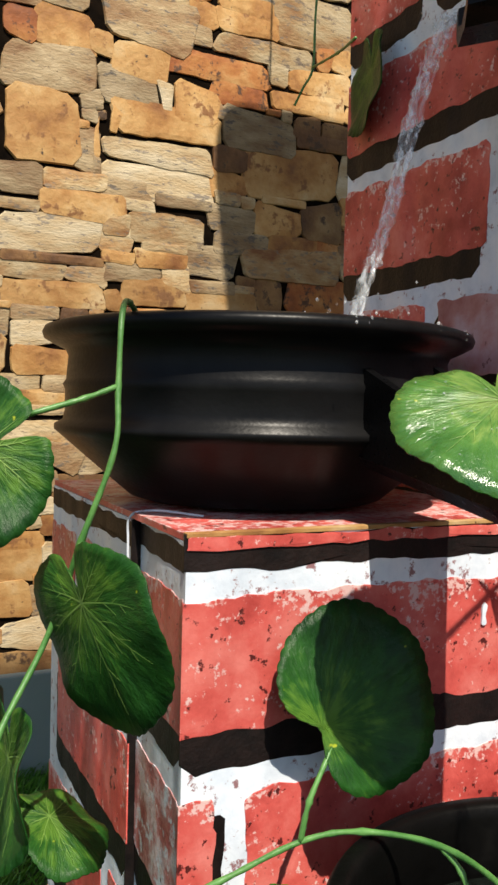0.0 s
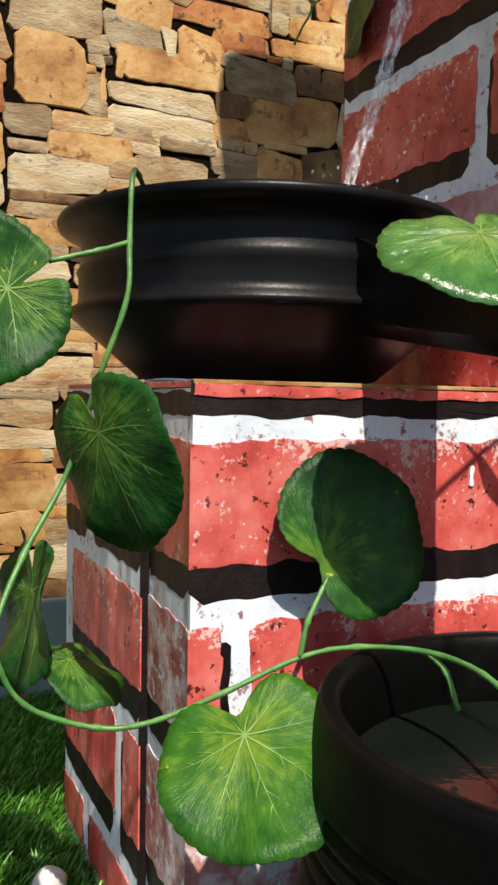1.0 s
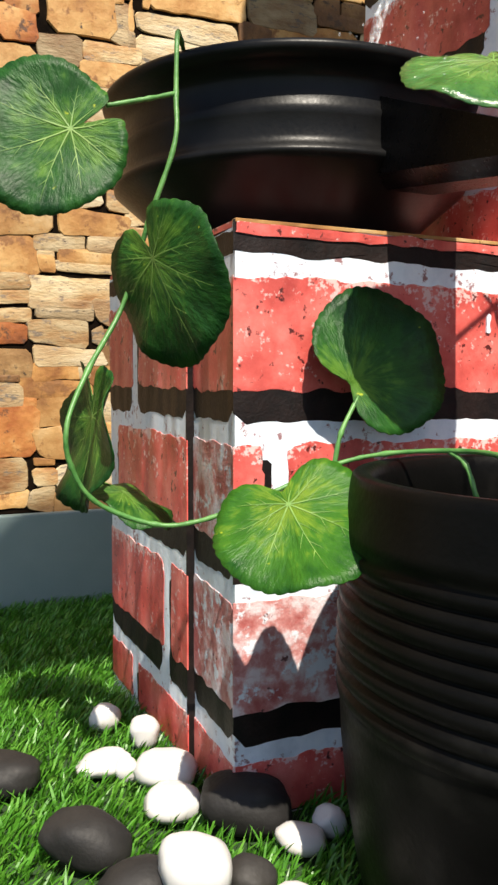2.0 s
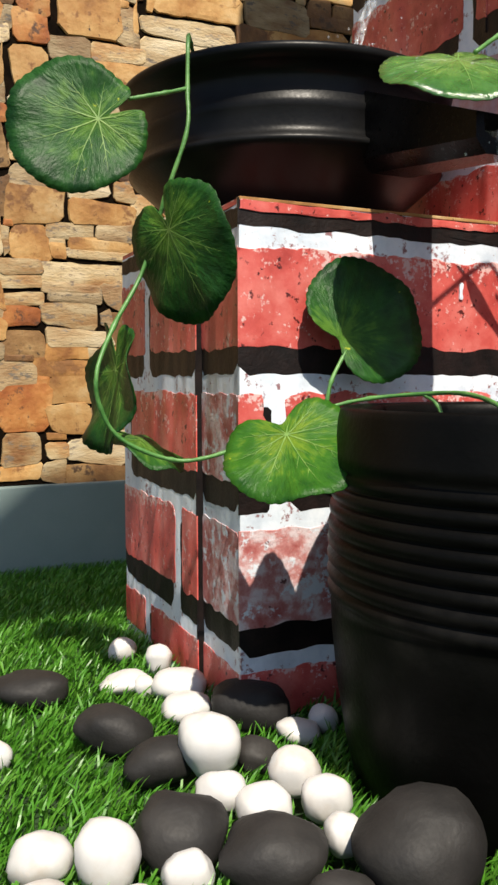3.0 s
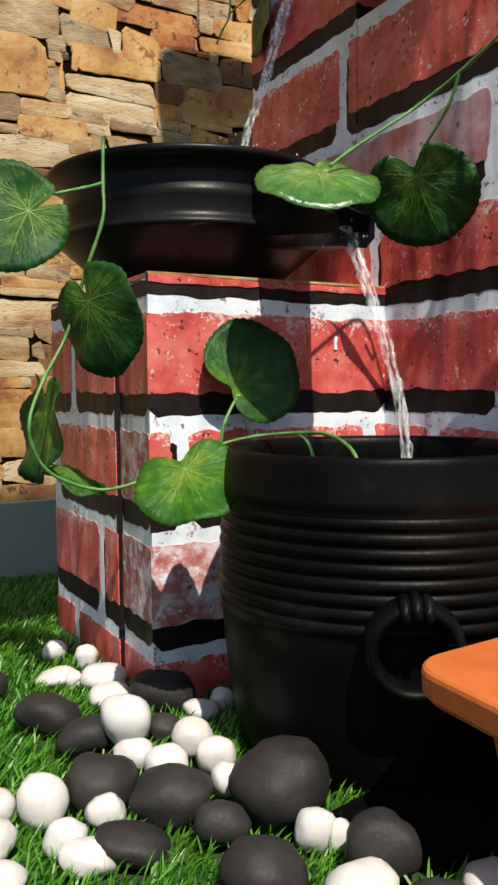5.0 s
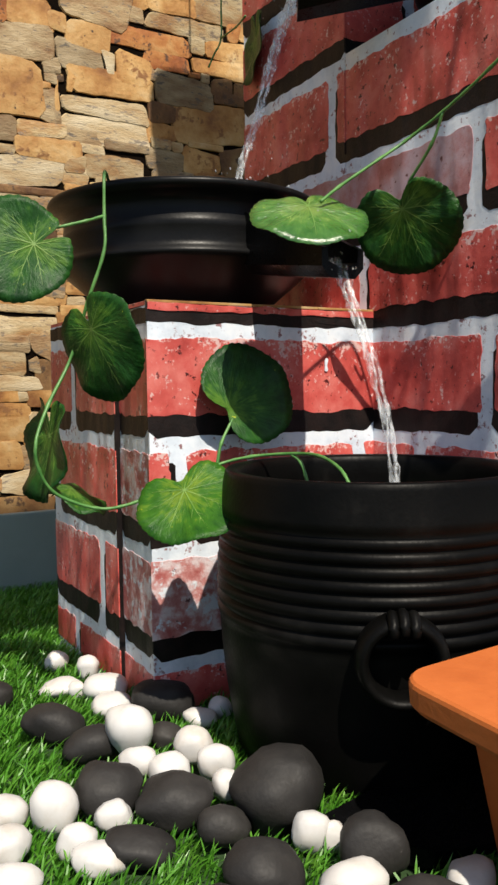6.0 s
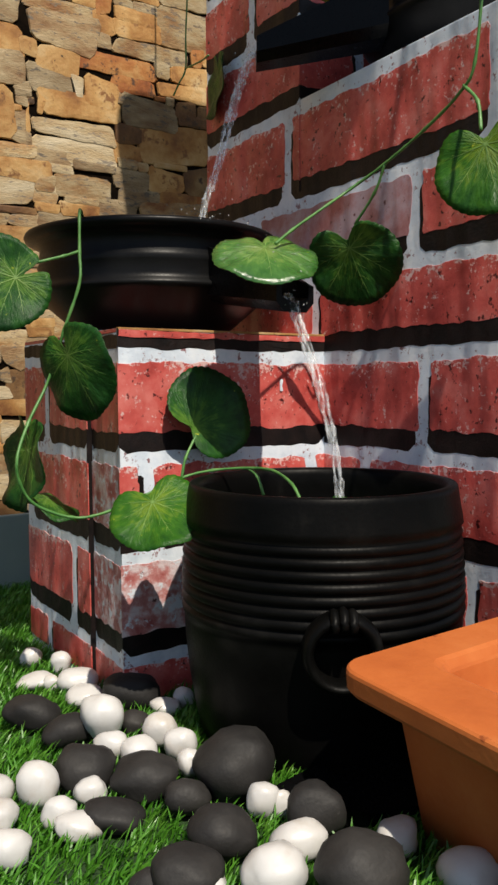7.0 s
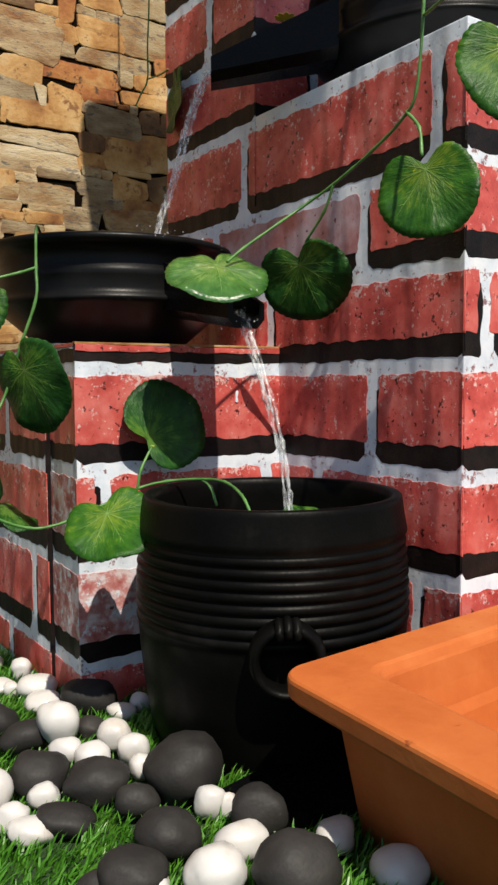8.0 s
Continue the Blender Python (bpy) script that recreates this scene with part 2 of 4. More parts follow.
def leaf_surface(name, heart, middle, edge, rough, translucent, speck=(0.42, 0.46, 0.03), gloss=0.22):
    """A leaf that pales towards its stem, with feathered streaks that fan out from there and a few yellow specks."""
    m = bpy.data.materials.new(name)
    m.use_nodes = True
    n, li = m.node_tree.nodes, m.node_tree.links
    b = n["Principled BSDF"]

    def math_node(kind, a, c=0.0, d=0.0):
        q = n.new("ShaderNodeMath")
        q.operation = kind
        for slot, v in zip(q.inputs, (a, c, d)):
            if isinstance(v, (int, float)):
                slot.default_value = v
            else:
                li.new(v, slot)
        return q.outputs[0]

    tc, sep, info = n.new("ShaderNodeTexCoord"), n.new("ShaderNodeSeparateXYZ"), n.new("ShaderNodeObjectInfo")
    li.new(tc.outputs["Object"], sep.inputs[0])
    x, y = sep.outputs[0], sep.outputs[1]
    away = math_node("SQRT", math_node("ADD", math_node("MULTIPLY", x, x), math_node("MULTIPLY", y, y)))
    fan = n.new("ShaderNodeCombineXYZ")
    li.new(math_node("MULTIPLY", math_node("ARCTAN2", x, y), 5.0), fan.inputs[0])
    li.new(math_node("MULTIPLY", away, 45.0), fan.inputs[1])
    li.new(math_node("MULTIPLY", info.outputs["Random"], 40.0), fan.inputs[2])
    streak = n.new("ShaderNodeTexNoise")
    streak.inputs["Scale"].default_value, streak.inputs["Detail"].default_value, streak.inputs["Roughness"].default_value = 1.5, 5, 0.65
    li.new(fan.outputs[0], streak.inputs["Vector"])
    blotch = n.new("ShaderNodeTexNoise")
    blotch.inputs["Scale"].default_value, blotch.inputs["Detail"].default_value = 70, 4
    li.new(tc.outputs["Object"], blotch.inputs["Vector"])
    mixed = math_node("ADD", math_node("MULTIPLY", away, 11.0), math_node("MULTIPLY", math_node("SUBTRACT", streak.outputs[0], 0.5), -0.85))
    mixed = math_node("ADD", mixed, math_node("MULTIPLY", math_node("SUBTRACT", blotch.outputs[0], 0.5), 1.0))
    ramp = n.new("ShaderNodeValToRGB")
    ramp.color_ramp.elements.new(0.5)
    for e, (at, c) in zip(ramp.color_ramp.elements, ((0.02, heart), (0.26, middle), (0.68, edge))):
        e.position, e.color = at, (*c, 1)
    li.new(mixed, ramp.inputs[0])
    dots = n.new("ShaderNodeTexNoise")
    dots.inputs["Scale"].default_value, dots.inputs["Detail"].default_value = 170, 2
    li.new(tc.outputs["Object"], dots.inputs["Vector"])
    pick = n.new("ShaderNodeMapRange")
    pick.inputs[1].default_value, pick.inputs[2].default_value = 0.69, 0.76
    pick.inputs[4].default_value = 0.8
    li.new(math_node("SUBTRACT", dots.outputs[0], math_node("MULTIPLY", away, 1.2)), pick.inputs[0])
    speckled = n.new("ShaderNodeMix")
    speckled.data_type = "RGBA"
    li.new(pick.outputs[0], speckled.inputs[0])
    li.new(ramp.outputs[0], speckled.inputs[6])
    speckled.inputs[7].default_value = (*speck, 1)
    li.new(speckled.outputs[2], b.inputs["Base Color"])
    b.inputs["Roughness"].default_value, b.inputs["Specular IOR Level"].default_value = rough, gloss
    bn = n.new("ShaderNodeBump")
    bn.inputs["Strength"].default_value, bn.inputs["Distance"].default_value = 0.7, 0.0014
    li.new(math_node("ADD", math_node("MULTIPLY", streak.outputs[0], 1.6), blotch.outputs[0]), bn.inputs["Height"])
    li.new(bn.outputs[0], b.inputs["Normal"])
    tr, ms = n.new("ShaderNodeBsdfTranslucent"), n.new("ShaderNodeMixShader")
    li.new(speckled.outputs[2], tr.inputs["Color"])
    ms.inputs[0].default_value = translucent
    li.new(b.outputs[0], ms.inputs[1])
    li.new(tr.outputs[0], ms.inputs[2])
    li.new(ms.outputs[0], n["Material Output"].inputs[0])
    return m


LEAF = leaf_surface("artificial_leaf", (0.075, 0.17, 0.020), (0.016, 0.075, 0.010), (0.0045, 0.030, 0.0050), 0.42, 0.12)
LEAF_PALE = leaf_surface("pale_artificial_leaf", (0.13, 0.22, 0.018), (0.036, 0.125, 0.010), (0.010, 0.058, 0.006), 0.38, 0.18)
WET_LEAF = leaf_surface("wet_artificial_leaf", (0.17, 0.27, 0.06), (0.065, 0.17, 0.030), (0.018, 0.085, 0.010), 0.22, 0.12, gloss=0.65)
VEIN = surface("leaf_vein", [(0.35, (0.075, 0.180, 0.030)), (0.7, (0.23, 0.36, 0.080))], scale=60, rough=0.5, bump=0.1, translucent=0.15)
STEM = surface("vine_stem", [(0.3, (0.0350, 0.1330, 0.0245)), (0.7, (0.1050, 0.2520, 0.0630))], scale=80, rough=0.45, bump=0.3, fine=300)
TURF = surface("turf_backing", [(0.3, (0.0060, 0.0210, 0.0036)), (0.7, (0.0180, 0.0540, 0.0090))], scale=50, rough=0.9, bump=0.8)
BLADE = surface("turf_blade", [(0.3, (0.03, 0.12, 0.008)), (0.5, (0.065, 0.22, 0.016)), (0.72, (0.15, 0.34, 0.045))], scale=70, rough=0.42, bump=0.05,
                translucent=0.2)
PETAL = surface("yellow_petal", [(0.3, (0.75, 0.50, 0.02)), (0.7, (0.85, 0.65, 0.05))], scale=60, rough=0.5, bump=0.1, translucent=0.2)


def clear_water(name, body, streak):
    """Clear water with white streaks along the fall, coloured in for sun glints and air bubbles."""
    m = bpy.data.materials.new(name)
    m.use_nodes = True
    n, li = m.node_tree.nodes, m.node_tree.links
    b = n["Principled BSDF"]
    b.inputs["Base Color"].default_value = (0.85, 0.88, 0.90, 1)
    b.inputs["Roughness"].default_value, b.inputs["Specular IOR Level"].default_value = 0.08, 0.8
    tc, mp, nz, bp = n.new("ShaderNodeTexCoord"), n.new("ShaderNodeMapping"), n.new("ShaderNodeTexNoise"), n.new("ShaderNodeBump")
    mp.inputs["Scale"].default_value = streak
    nz.inputs["Scale"].default_value, nz.inputs["Detail"].default_value = 260, 3
    li.new(tc.outputs["Object"], mp.inputs["Vector"])
    li.new(mp.outputs[0], nz.inputs["Vector"])
    bp.inputs["Strength"].default_value, bp.inputs["Distance"].default_value = 0.8, 0.002
    li.new(nz.outputs[0], bp.inputs["Height"])
    li.new(bp.outputs[0], b.inputs["Normal"])
    clear, mix, part_white = n.new("ShaderNodeBsdfTransparent"), n.new("ShaderNodeMixShader"), n.new("ShaderNodeMapRange")
    part_white.inputs[1].default_value, part_white.inputs[2].default_value = 0.46, 0.64
    part_white.inputs[3].default_value, part_white.inputs[4].default_value = body * 0.12, body
    li.new(nz.outputs[0], part_white.inputs[0])
    li.new(part_white.outputs[0], mix.inputs[0])
    li.new(clear.outputs[0], mix.inputs[1])
    li.new(b.outputs[0], mix.inputs[2])
    li.new(mix.outputs[0], n["Material Output"].inputs[0])
    return m


WATER = clear_water("running_water", 0.36, (1, 1, 0.22))
POOL = surface("dark_pool", [(0.3, (0.004, 0.006, 0.005)), (0.7, (0.008, 0.010, 0.008))], scale=20, rough=0.06, bump=0.25, fine=90, rough_vary=0.03)


# ---- building helpers ----
def mesh_of(name, verts, faces, smooth=False):
    me = bpy.data.meshes.new(name)
    me.from_pydata([tuple(v) for v in verts], [], [tuple(f) for f in faces])
    if smooth:
        me.polygons.foreach_set("use_smooth", [True] * len(me.polygons))
    me.update()
    return me


def root(name, at, label, category, group="", kind=""):
    ob = new(name)
    ob.location = at
    ob.empty_display_size = 0.02
    return tagged(ob, label, category, group, kind)


def base_of(ob):
    at = Vector((0, 0, 0))
    while ob:
        at += ob.location
        ob = ob.parent
    return at


def part(name, me, material, parent, label=""):
    """One mesh, given in world coordinates, as a part under a thing or a part."""
    me.transform(Matrix.Translation(-base_of(parent)))
    ob = new(name, me)
    me.materials.append(material)
    ob.parent = parent
    return tagged(ob, label)


def set_part(name, me, material, parent, m, label=""):
    """One mesh in its own coordinates, set at the world pose m, under a parent that is not turned."""
    ob = new(name, me)
    if not me.materials:
        me.materials.append(material)
    ob.parent = parent
    ob.matrix_basis = Matrix.Translation(-base_of(parent)) @ m
    return tagged(ob, label)


def thing(name, me, material, label, category, group="", kind=""):
    """One mesh as a thing of its own, its origin moved to the middle of its base."""
    co = np.array([v.co for v in me.vertices])
    at = Vector(((co[:, 0].min() + co[:, 0].max()) / 2, (co[:, 1].min() + co[:, 1].max()) / 2, co[:, 2].min()))
    me.transform(Matrix.Translation(-at))
    ob = new(name, me)
    ob.location = at
    me.materials.append(material)
    return tagged(ob, label, category, group, kind)


def ragged(w, h, step, rag, seed, corner=0.15, skew=0.0, flat=(False, False)):
    """The outline of a roughly oblong piece w by h round its middle, with uneven edges."""
    rng = random.Random(seed)
    c = corner * min(w, h)
    pts = []
    nx, nz = max(2, round((w - 2 * c) / step)), max(2, round((h - 2 * c) / step))
    for i in range(nx + 1):
        pts.append((-w / 2 + c + (w - 2 * c) * i / nx, -h / 2))
    for i in range(nz + 1):
        pts.append((w / 2, -h / 2 + c + (h - 2 * c) * i / nz))
    for i in range(nx + 1):
        pts.append((w / 2 - c - (w - 2 * c) * i / nx, h / 2))
    for i in range(nz + 1):
        pts.append((-w / 2, h / 2 - c - (h - 2 * c) * i / nz))
    k = [[rng.uniform(-1, 1) * skew for _ in range(2)] for _ in range(4)]
    if skew:
        bent = []
        for u, v in pts:
            s, t = u / w + 0.5, v / h + 0.5
            bl = [(1 - s) * (1 - t), s * (1 - t), s * t, (1 - s) * t]
            bent.append((u + sum(b * q[0] for b, q in zip(bl, k)), v + sum(b * q[1] for b, q in zip(bl, k))))
        pts = bent
    slow = [rng.uniform(-1, 1) for _ in range(8)]
    count = len(pts)
    grit = [(rng.uniform(-1, 1), rng.uniform(-1, 1)) for _ in range(count)]
    out = []
    for i, (u, v) in enumerate(pts):
        s = slow[int(8 * i / count)] * 0.35
        before, here, after = grit[i - 1], grit[i], grit[(i + 1) % count]
        out.append((u + rag * (0.3 * before[0] + 0.45 * here[0] + 0.3 * after[0] + s), v + rag * (0.3 * before[1] + 0.45 * here[1] + 0.3 * after[1] + s)))
    edge = max(0.0025, 0.02 * w)
    out = [(-w / 2 if flat[0] and u < -w / 2 + edge else w / 2 if flat[1] and u > w / 2 - edge else u, v) for u, v in out]
    return out


def slab(name, outline, mid, across, up, out, depth, inset, dome=0.0, lift=0.0):
    """A thin piece with a raised, slightly rounded face: outline in (across, up) round mid, standing out by depth."""
    mid, across, up, out = Vector(mid), Vector(across), Vector(up), Vector(out)
    n = len(outline)
    k = max(0.3, 1 - inset)
    rings = [(1.0, -0.0008), (1.0, depth * 0.3), (k, depth), (k * 0.55, depth + dome)]
    verts = [mid + across * (u * s) + up * (v * s) + out * (h + lift) for s, h in rings for u, v in outline]
    faces = []
    for r in range(3):
        for i in range(n):
            j = (i + 1) % n
            faces.append((r * n + i, r * n + j, (r + 1) * n + j, (r + 1) * n + i))
    faces.append(tuple(3 * n + i for i in range(n)))
    if across.cross(up).dot(out) < 0:
        faces = [f[::-1] for f in faces]
    return mesh_of(name, verts, faces)


def lathe(name, profile, mid, steps=96, wobble=0.0, squash=None):
    verts, faces = [], []
    for r, z in profile:
        for i in range(steps):
            a = 2 * math.pi * i / steps
            rr = r * (1 + wobble * math.sin(3 * a + 40 * z))
            verts.append((mid[0] + rr * math.cos(a), mid[1] + rr * math.sin(a), mid[2] + z))
    for k in range(len(profile) - 1):
        for i in range(steps):
            j = (i + 1) % steps
            faces.append((k * steps + i, k * steps + j, (k + 1) * steps + j, (k + 1) * steps + i))
    return mesh_of(name, verts, faces, True)


def smooth_line(points, per=8):
    """A smooth curve through the points."""
    p = [Vector(q) for q in points]
    p = [2 * p[0] - p[1]] + p + [2 * p[-1] - p[-2]]
    out = []
    for i in range(1, len(p) - 2):
        for k in range(per):
            t = k / per
            out.append(0.5 * (2 * p[i] + (p[i + 1] - p[i - 1]) * t + (2 * p[i - 1] - 5 * p[i] + 4 * p[i + 1] - p[i + 2]) * t * t
                              + (3 * p[i] - p[i - 1] - 3 * p[i + 1] + p[i + 2]) * t ** 3))
    return out + [p[-2]]


def tube(name, points, radius, sides=8, per=8, knobs=0.0, seed=0):
    """A round rod along a smooth line; radius is one number or a function of the way along, 0 to 1."""
    line = smooth_line(points, per)
    rng = random.Random(seed)
    verts, faces = [], []
    n = len(line)
    for i, q in enumerate(line):
        d = (line[min(i + 1, n - 1)] - line[max(i - 1, 0)]).normalized()
        s = d.cross(Vector((0.31, 0.2, 0.93))).normalized()
        t = d.cross(s)
        r = radius(i / (n - 1)) if callable(radius) else radius
        r *= 1 + knobs * rng.uniform(-1, 1) + (knobs * 2.5 if i % (per * 2) == per else 0)
        for k in range(sides):
            a = 2 * math.pi * k / sides
            verts.append(q + s * (r * math.cos(a)) + t * (r * math.sin(a)))
    for i in range(n - 1):
        for k in range(sides):
            j = (k + 1) % sides
            faces.append((i * sides + k, i * sides + j, (i + 1) * sides + j, (i + 1) * sides + k))
    faces.append(tuple(range(sides))[::-1])
    faces.append(tuple((n - 1) * sides + k for k in range(sides)))
    return mesh_of(name, verts, faces, True)


def box(name, lo, hi, bevel=0.0):
    bm = bmesh.new()
    bmesh.ops.create_cube(bm, size=1)
    for v in bm.verts:
        v.co = Vector([lo[i] + (v.co[i] + 0.5) * (hi[i] - lo[i]) for i in range(3)])
    if bevel:
        bmesh.ops.bevel(bm, geom=list(bm.edges), offset=bevel, segments=2, affect="EDGES", profile=0.6)
    me = bpy.data.meshes.new(name)
    bm.to_mesh(me)
    bm.free()
    return me


# ---- setting ----
def turf_level(y):
    """The turf falls gently towards the wall."""
    return 0.005 - 0.04 * (max(-0.6, min(0.6, y)) + 0.1)


ROWS_Y = (-60, -0.6, 0.6, 60)
ground = tagged(new("ground", mesh_of("ground", [(x, y, turf_level(y)) for y in ROWS_Y for x in (-60, 60)], [(2 * k, 2 * k + 1, 2 * k + 3, 2 * k + 2) for k in range(3)])),
                "green artificial turf backing under the blades", "turf", kind="structure")
ground.data.materials.append(TURF)

WALL_Y = 0.585
# the covering is a stone print; its stones are laid in low relief
wall = thing("wall_north", box("wall_north", (-1.6, WALL_Y, -0.04), (1.9, WALL_Y + 0.12, 1.7)), GAP,
             "wall clad in printed stone panel in tan, rust and grey", "wall", kind="structure")
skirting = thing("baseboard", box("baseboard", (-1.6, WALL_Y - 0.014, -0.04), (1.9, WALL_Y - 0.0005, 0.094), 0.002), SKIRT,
                 "plain skirting below the wall, its pale paint darkened for shade", "baseboard", kind="structure")


def garden_canopy():
    """A narrow flat canopy on two posts, behind and above the walk, added unseen to shade the foot of the wall."""
    c = root("garden_canopy", (1.6, -0.9, 0.0), "narrow flat canopy on two posts, added unseen to cast shade", "canopy")
    plan = [(-0.27, -0.745), (-0.45, -0.835), (-0.45, -1.07), (2.4, -1.07), (2.4, -0.745)]
    k = len(plan)
    verts = [(x, y, z) for z in (2.09, 2.12) for x, y in plan]
    faces = [tuple(range(k))[::1], tuple(range(k, 2 * k))[::-1]] + [((i + 1) % k, i, k + i, k + (i + 1) % k) for i in range(k)]
    part("roof", mesh_of("roof", verts, faces), STONES["b"], c)
    for x in (0.95, 2.3):
        part("post", box("post", (x - 0.03, -0.94, 0.0), (x + 0.03, -0.88, 2.0895), 0.003), STONES["b"], c)
    return c


garden_canopy()


# ---- brick pillars ----
LINES = [-0.045, 0.047, 0.141, 0.230, 0.323, 0.404, 0.487, 0.585, 0.672, 0.76, 0.85, 0.94, 1.03, 1.12, 1.21, 1.30]


def courses(pillar, origin, across, out, length, top, joints, seed, worn=(), first=0, faded=()):
    """The printed bricks of one face. Each course lies between two mortar lines; joints gives where its upright joints stand."""
    origin, across, out, up = Vector(origin), Vector(across), Vector(out), Vector((0, 0, 1))
    for c in range(first, len(LINES) - 1):
        lo, hi = LINES[c], LINES[c + 1]
        cut = sorted(joints.get(c, ()))
        ends = [-0.05] + list(cut) + [length + 0.05]
        for k in range(len(ends) - 1):
            a, b = max(0.0, ends[k] + 0.007), min(length, ends[k + 1] - 0.008)
            z0, z1 = max(0.002, lo + 0.019), min(top - 0.0015, hi - 0.012)
            if b - a < 0.01:
                continue
            a, b = (a - 0.0012 if a <= 0 else a), (b + 0.0012 if b >= length else b)
            s = seed + 31 * c + 7 * k
            if z1 - z0 > 0.006:
                me = slab("brick", ragged(b - a, z1 - z0, 0.0042, 0.0024, s, 0.05, 0.0, (a < 0, b > length)), origin + across * ((a + b) / 2) + up * ((z0 + z1) / 2),
                          across, up, out, 0.00015, 0.010, 0.00005, lift=0.0003)
                part("brick", me, BRICK_WORN if (c, k) in worn else BRICK_FADED if (c, k) in faded else BRICK, pillar)
            s0, s1 = max(0.002, lo), min(top - 0.0015, hi - 0.02)
            if s1 - s0 > 0.006:
                b2 = min(length + 0.0010, b + 0.0035)
                a2 = min(a + (0.004 if a > 0 else 0.0002), b2 - 0.005)
                me = slab("brick_shade", ragged(b2 - a2, s1 - s0, 0.0046, 0.0018, s + 5, 0.10, 0.0, (a2 < 0, b2 > length)), origin + across * ((a2 + b2) / 2) + up * ((s0 + s1) / 2),
                          across, up, out, 0.0002, 0.006)
                part("brick_shade", me, SHADE, pillar)


def pillar_body(name, lo, hi, label):
    p = root(name, ((lo[0] + hi[0]) / 2, (lo[1] + hi[1]) / 2, lo[2]), label, "pillar")
    part("core", box("core", lo, hi, 0.0012), MORTAR, p)
    return p


low = root("low_brick_pillar", (0.114, 0.13, 0), "low square pillar clad in printed red brick panel", "pillar")
# the cladding: a folded front sheet and a second sheet that overlaps it along an open seam
part("core", box("core", (0.0125, 0.001, -0.02), (0.2275, 0.264, 0.3385), 0.001), MORTAR, low)
part("front_sheet", box("front_sheet", (0.0, 0.0, -0.02), (0.2278, 0.0035, 0.341)), MORTAR, low)
part("top_sheet", box("top_sheet", (0.0005, 0.0035, 0.3375), (0.2276, 0.265, 0.3408)), BRICK, low)
seam = Vector((0.0048, 0.077, 0)).normalized()
part("fold_sheet", mesh_of("fold_sheet", [(0, 0.0035, -0.02), (0.0048, 0.077, -0.02), (0.0135, 0.077, -0.02), (0.004, 0.0035, -0.02),
                                          (0, 0.0035, 0.337), (0.0048, 0.077, 0.337), (0.0135, 0.077, 0.337), (0.004, 0.0035, 0.337)],
                           [(0, 1, 5, 4), (1, 2, 6, 5), (2, 3, 7, 6), (4, 5, 6, 7), (3, 2, 1, 0), (3, 0, 4, 7)][::1]), MORTAR, low)
part("side_sheet", box("side_sheet", (0.0, 0.0785, -0.02), (0.013, 0.265, 0.3372)), MORTAR, low)
# black strip over the side sheet's edge, in place of the seam's shade
part("seam", box("seam", (-0.0004, 0.0774, -0.02), (0.0060, 0.0784, 0.3372)), SHADE, low, "black strip for the shade in the seam between sheets")
courses(low, (0, 0, 0), (1, 0, 0), (0, -1, 0), 0.2278, 0.341, {0: (0.09,), 2: (0.026, 0.21)}, 11, worn=((1, 0),))
part("edge_strip", box("edge_strip", (0.0, -0.0008, 0.3392), (0.2278, 0.0042, 0.3414), 0.0004), STONES["t"], low, "pale raw edge of the top sheet")
part("brick", slab("brick", ragged(0.228, 0.0052, 0.004, 0.0012, 77, 0.1), (0.1139, 0, 0.3362), (1, 0, 0), (0, 0, 1), (0, -1, 0), 0.0005, 0.008, 0.0002, lift=0.0005), BRICK, low)
part("paint_chip", slab("paint_chip", ragged(0.0030, 0.012, 0.002, 0.0007, 78, 0.3), (0.173, 0, 0.290), (1, 0, 0), (0, 0, 1), (0, -1, 0), 0.0004, 0.02, 0.0001, lift=0.0013), MORTAR, low, "white chip in the brick print")
part("peeling_edge", tube("peeling_edge", [(0.030, 0.052, 0.3412), (0.010, 0.070, 0.3425), (-0.0012, 0.0775, 0.339), (-0.0020, 0.0783, 0.325), (-0.0015, 0.0785, 0.300)], 0.0007, 6, 6), MORTAR, low, "thin pale peeling edge")
courses(low, (0.0001, 0.0035, 0), seam, (-seam.y, seam.x, 0), 0.0742, 0.337, {}, 300, worn=((1, 0), (2, 0)))
courses(low, (0, 0.0785, 0), (0, 1, 0), (-1, 0, 0), 0.1865, 0.337, {1: (0.04,), 3: (0.112,), 0: (0.12,), 2: (0.17,)}, 500)

def capstone():
    """A thin slab with rounded corners that overhangs the top of the tall pillar, added unseen to round its shadow on
    the wall.
    """
    x0, x1, y0, y1, rad = 0.186, 0.545, 0.020, 0.2352, 0.045
    plan = []
    for cx, cy, a0 in ((x1 - rad, y1 - rad, 0), (x0 + rad, y1 - rad, 90), (x0 + rad, y0 + rad, 180), (x1 - rad, y0 + rad, 270)):
        plan += [(cx + rad * math.cos(radians(a0 + 15 * k)), cy + rad * math.sin(radians(a0 + 15 * k))) for k in range(7)]
    k = len(plan)
    verts = [(x, y, z) for z in (1.268, 1.300) for x, y in plan]
    faces = [tuple(range(k))[::-1], tuple(range(k, 2 * k))] + [(i, (i + 1) % k, k + (i + 1) % k, k + i) for i in range(k)]
    return thing("capstone", mesh_of("capstone", verts, faces), STONES["g"], "thin slab added unseen on the tall pillar to shape its shadow", "slab")


capstone()
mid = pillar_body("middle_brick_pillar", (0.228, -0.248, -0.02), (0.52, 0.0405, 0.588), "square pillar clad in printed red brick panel")
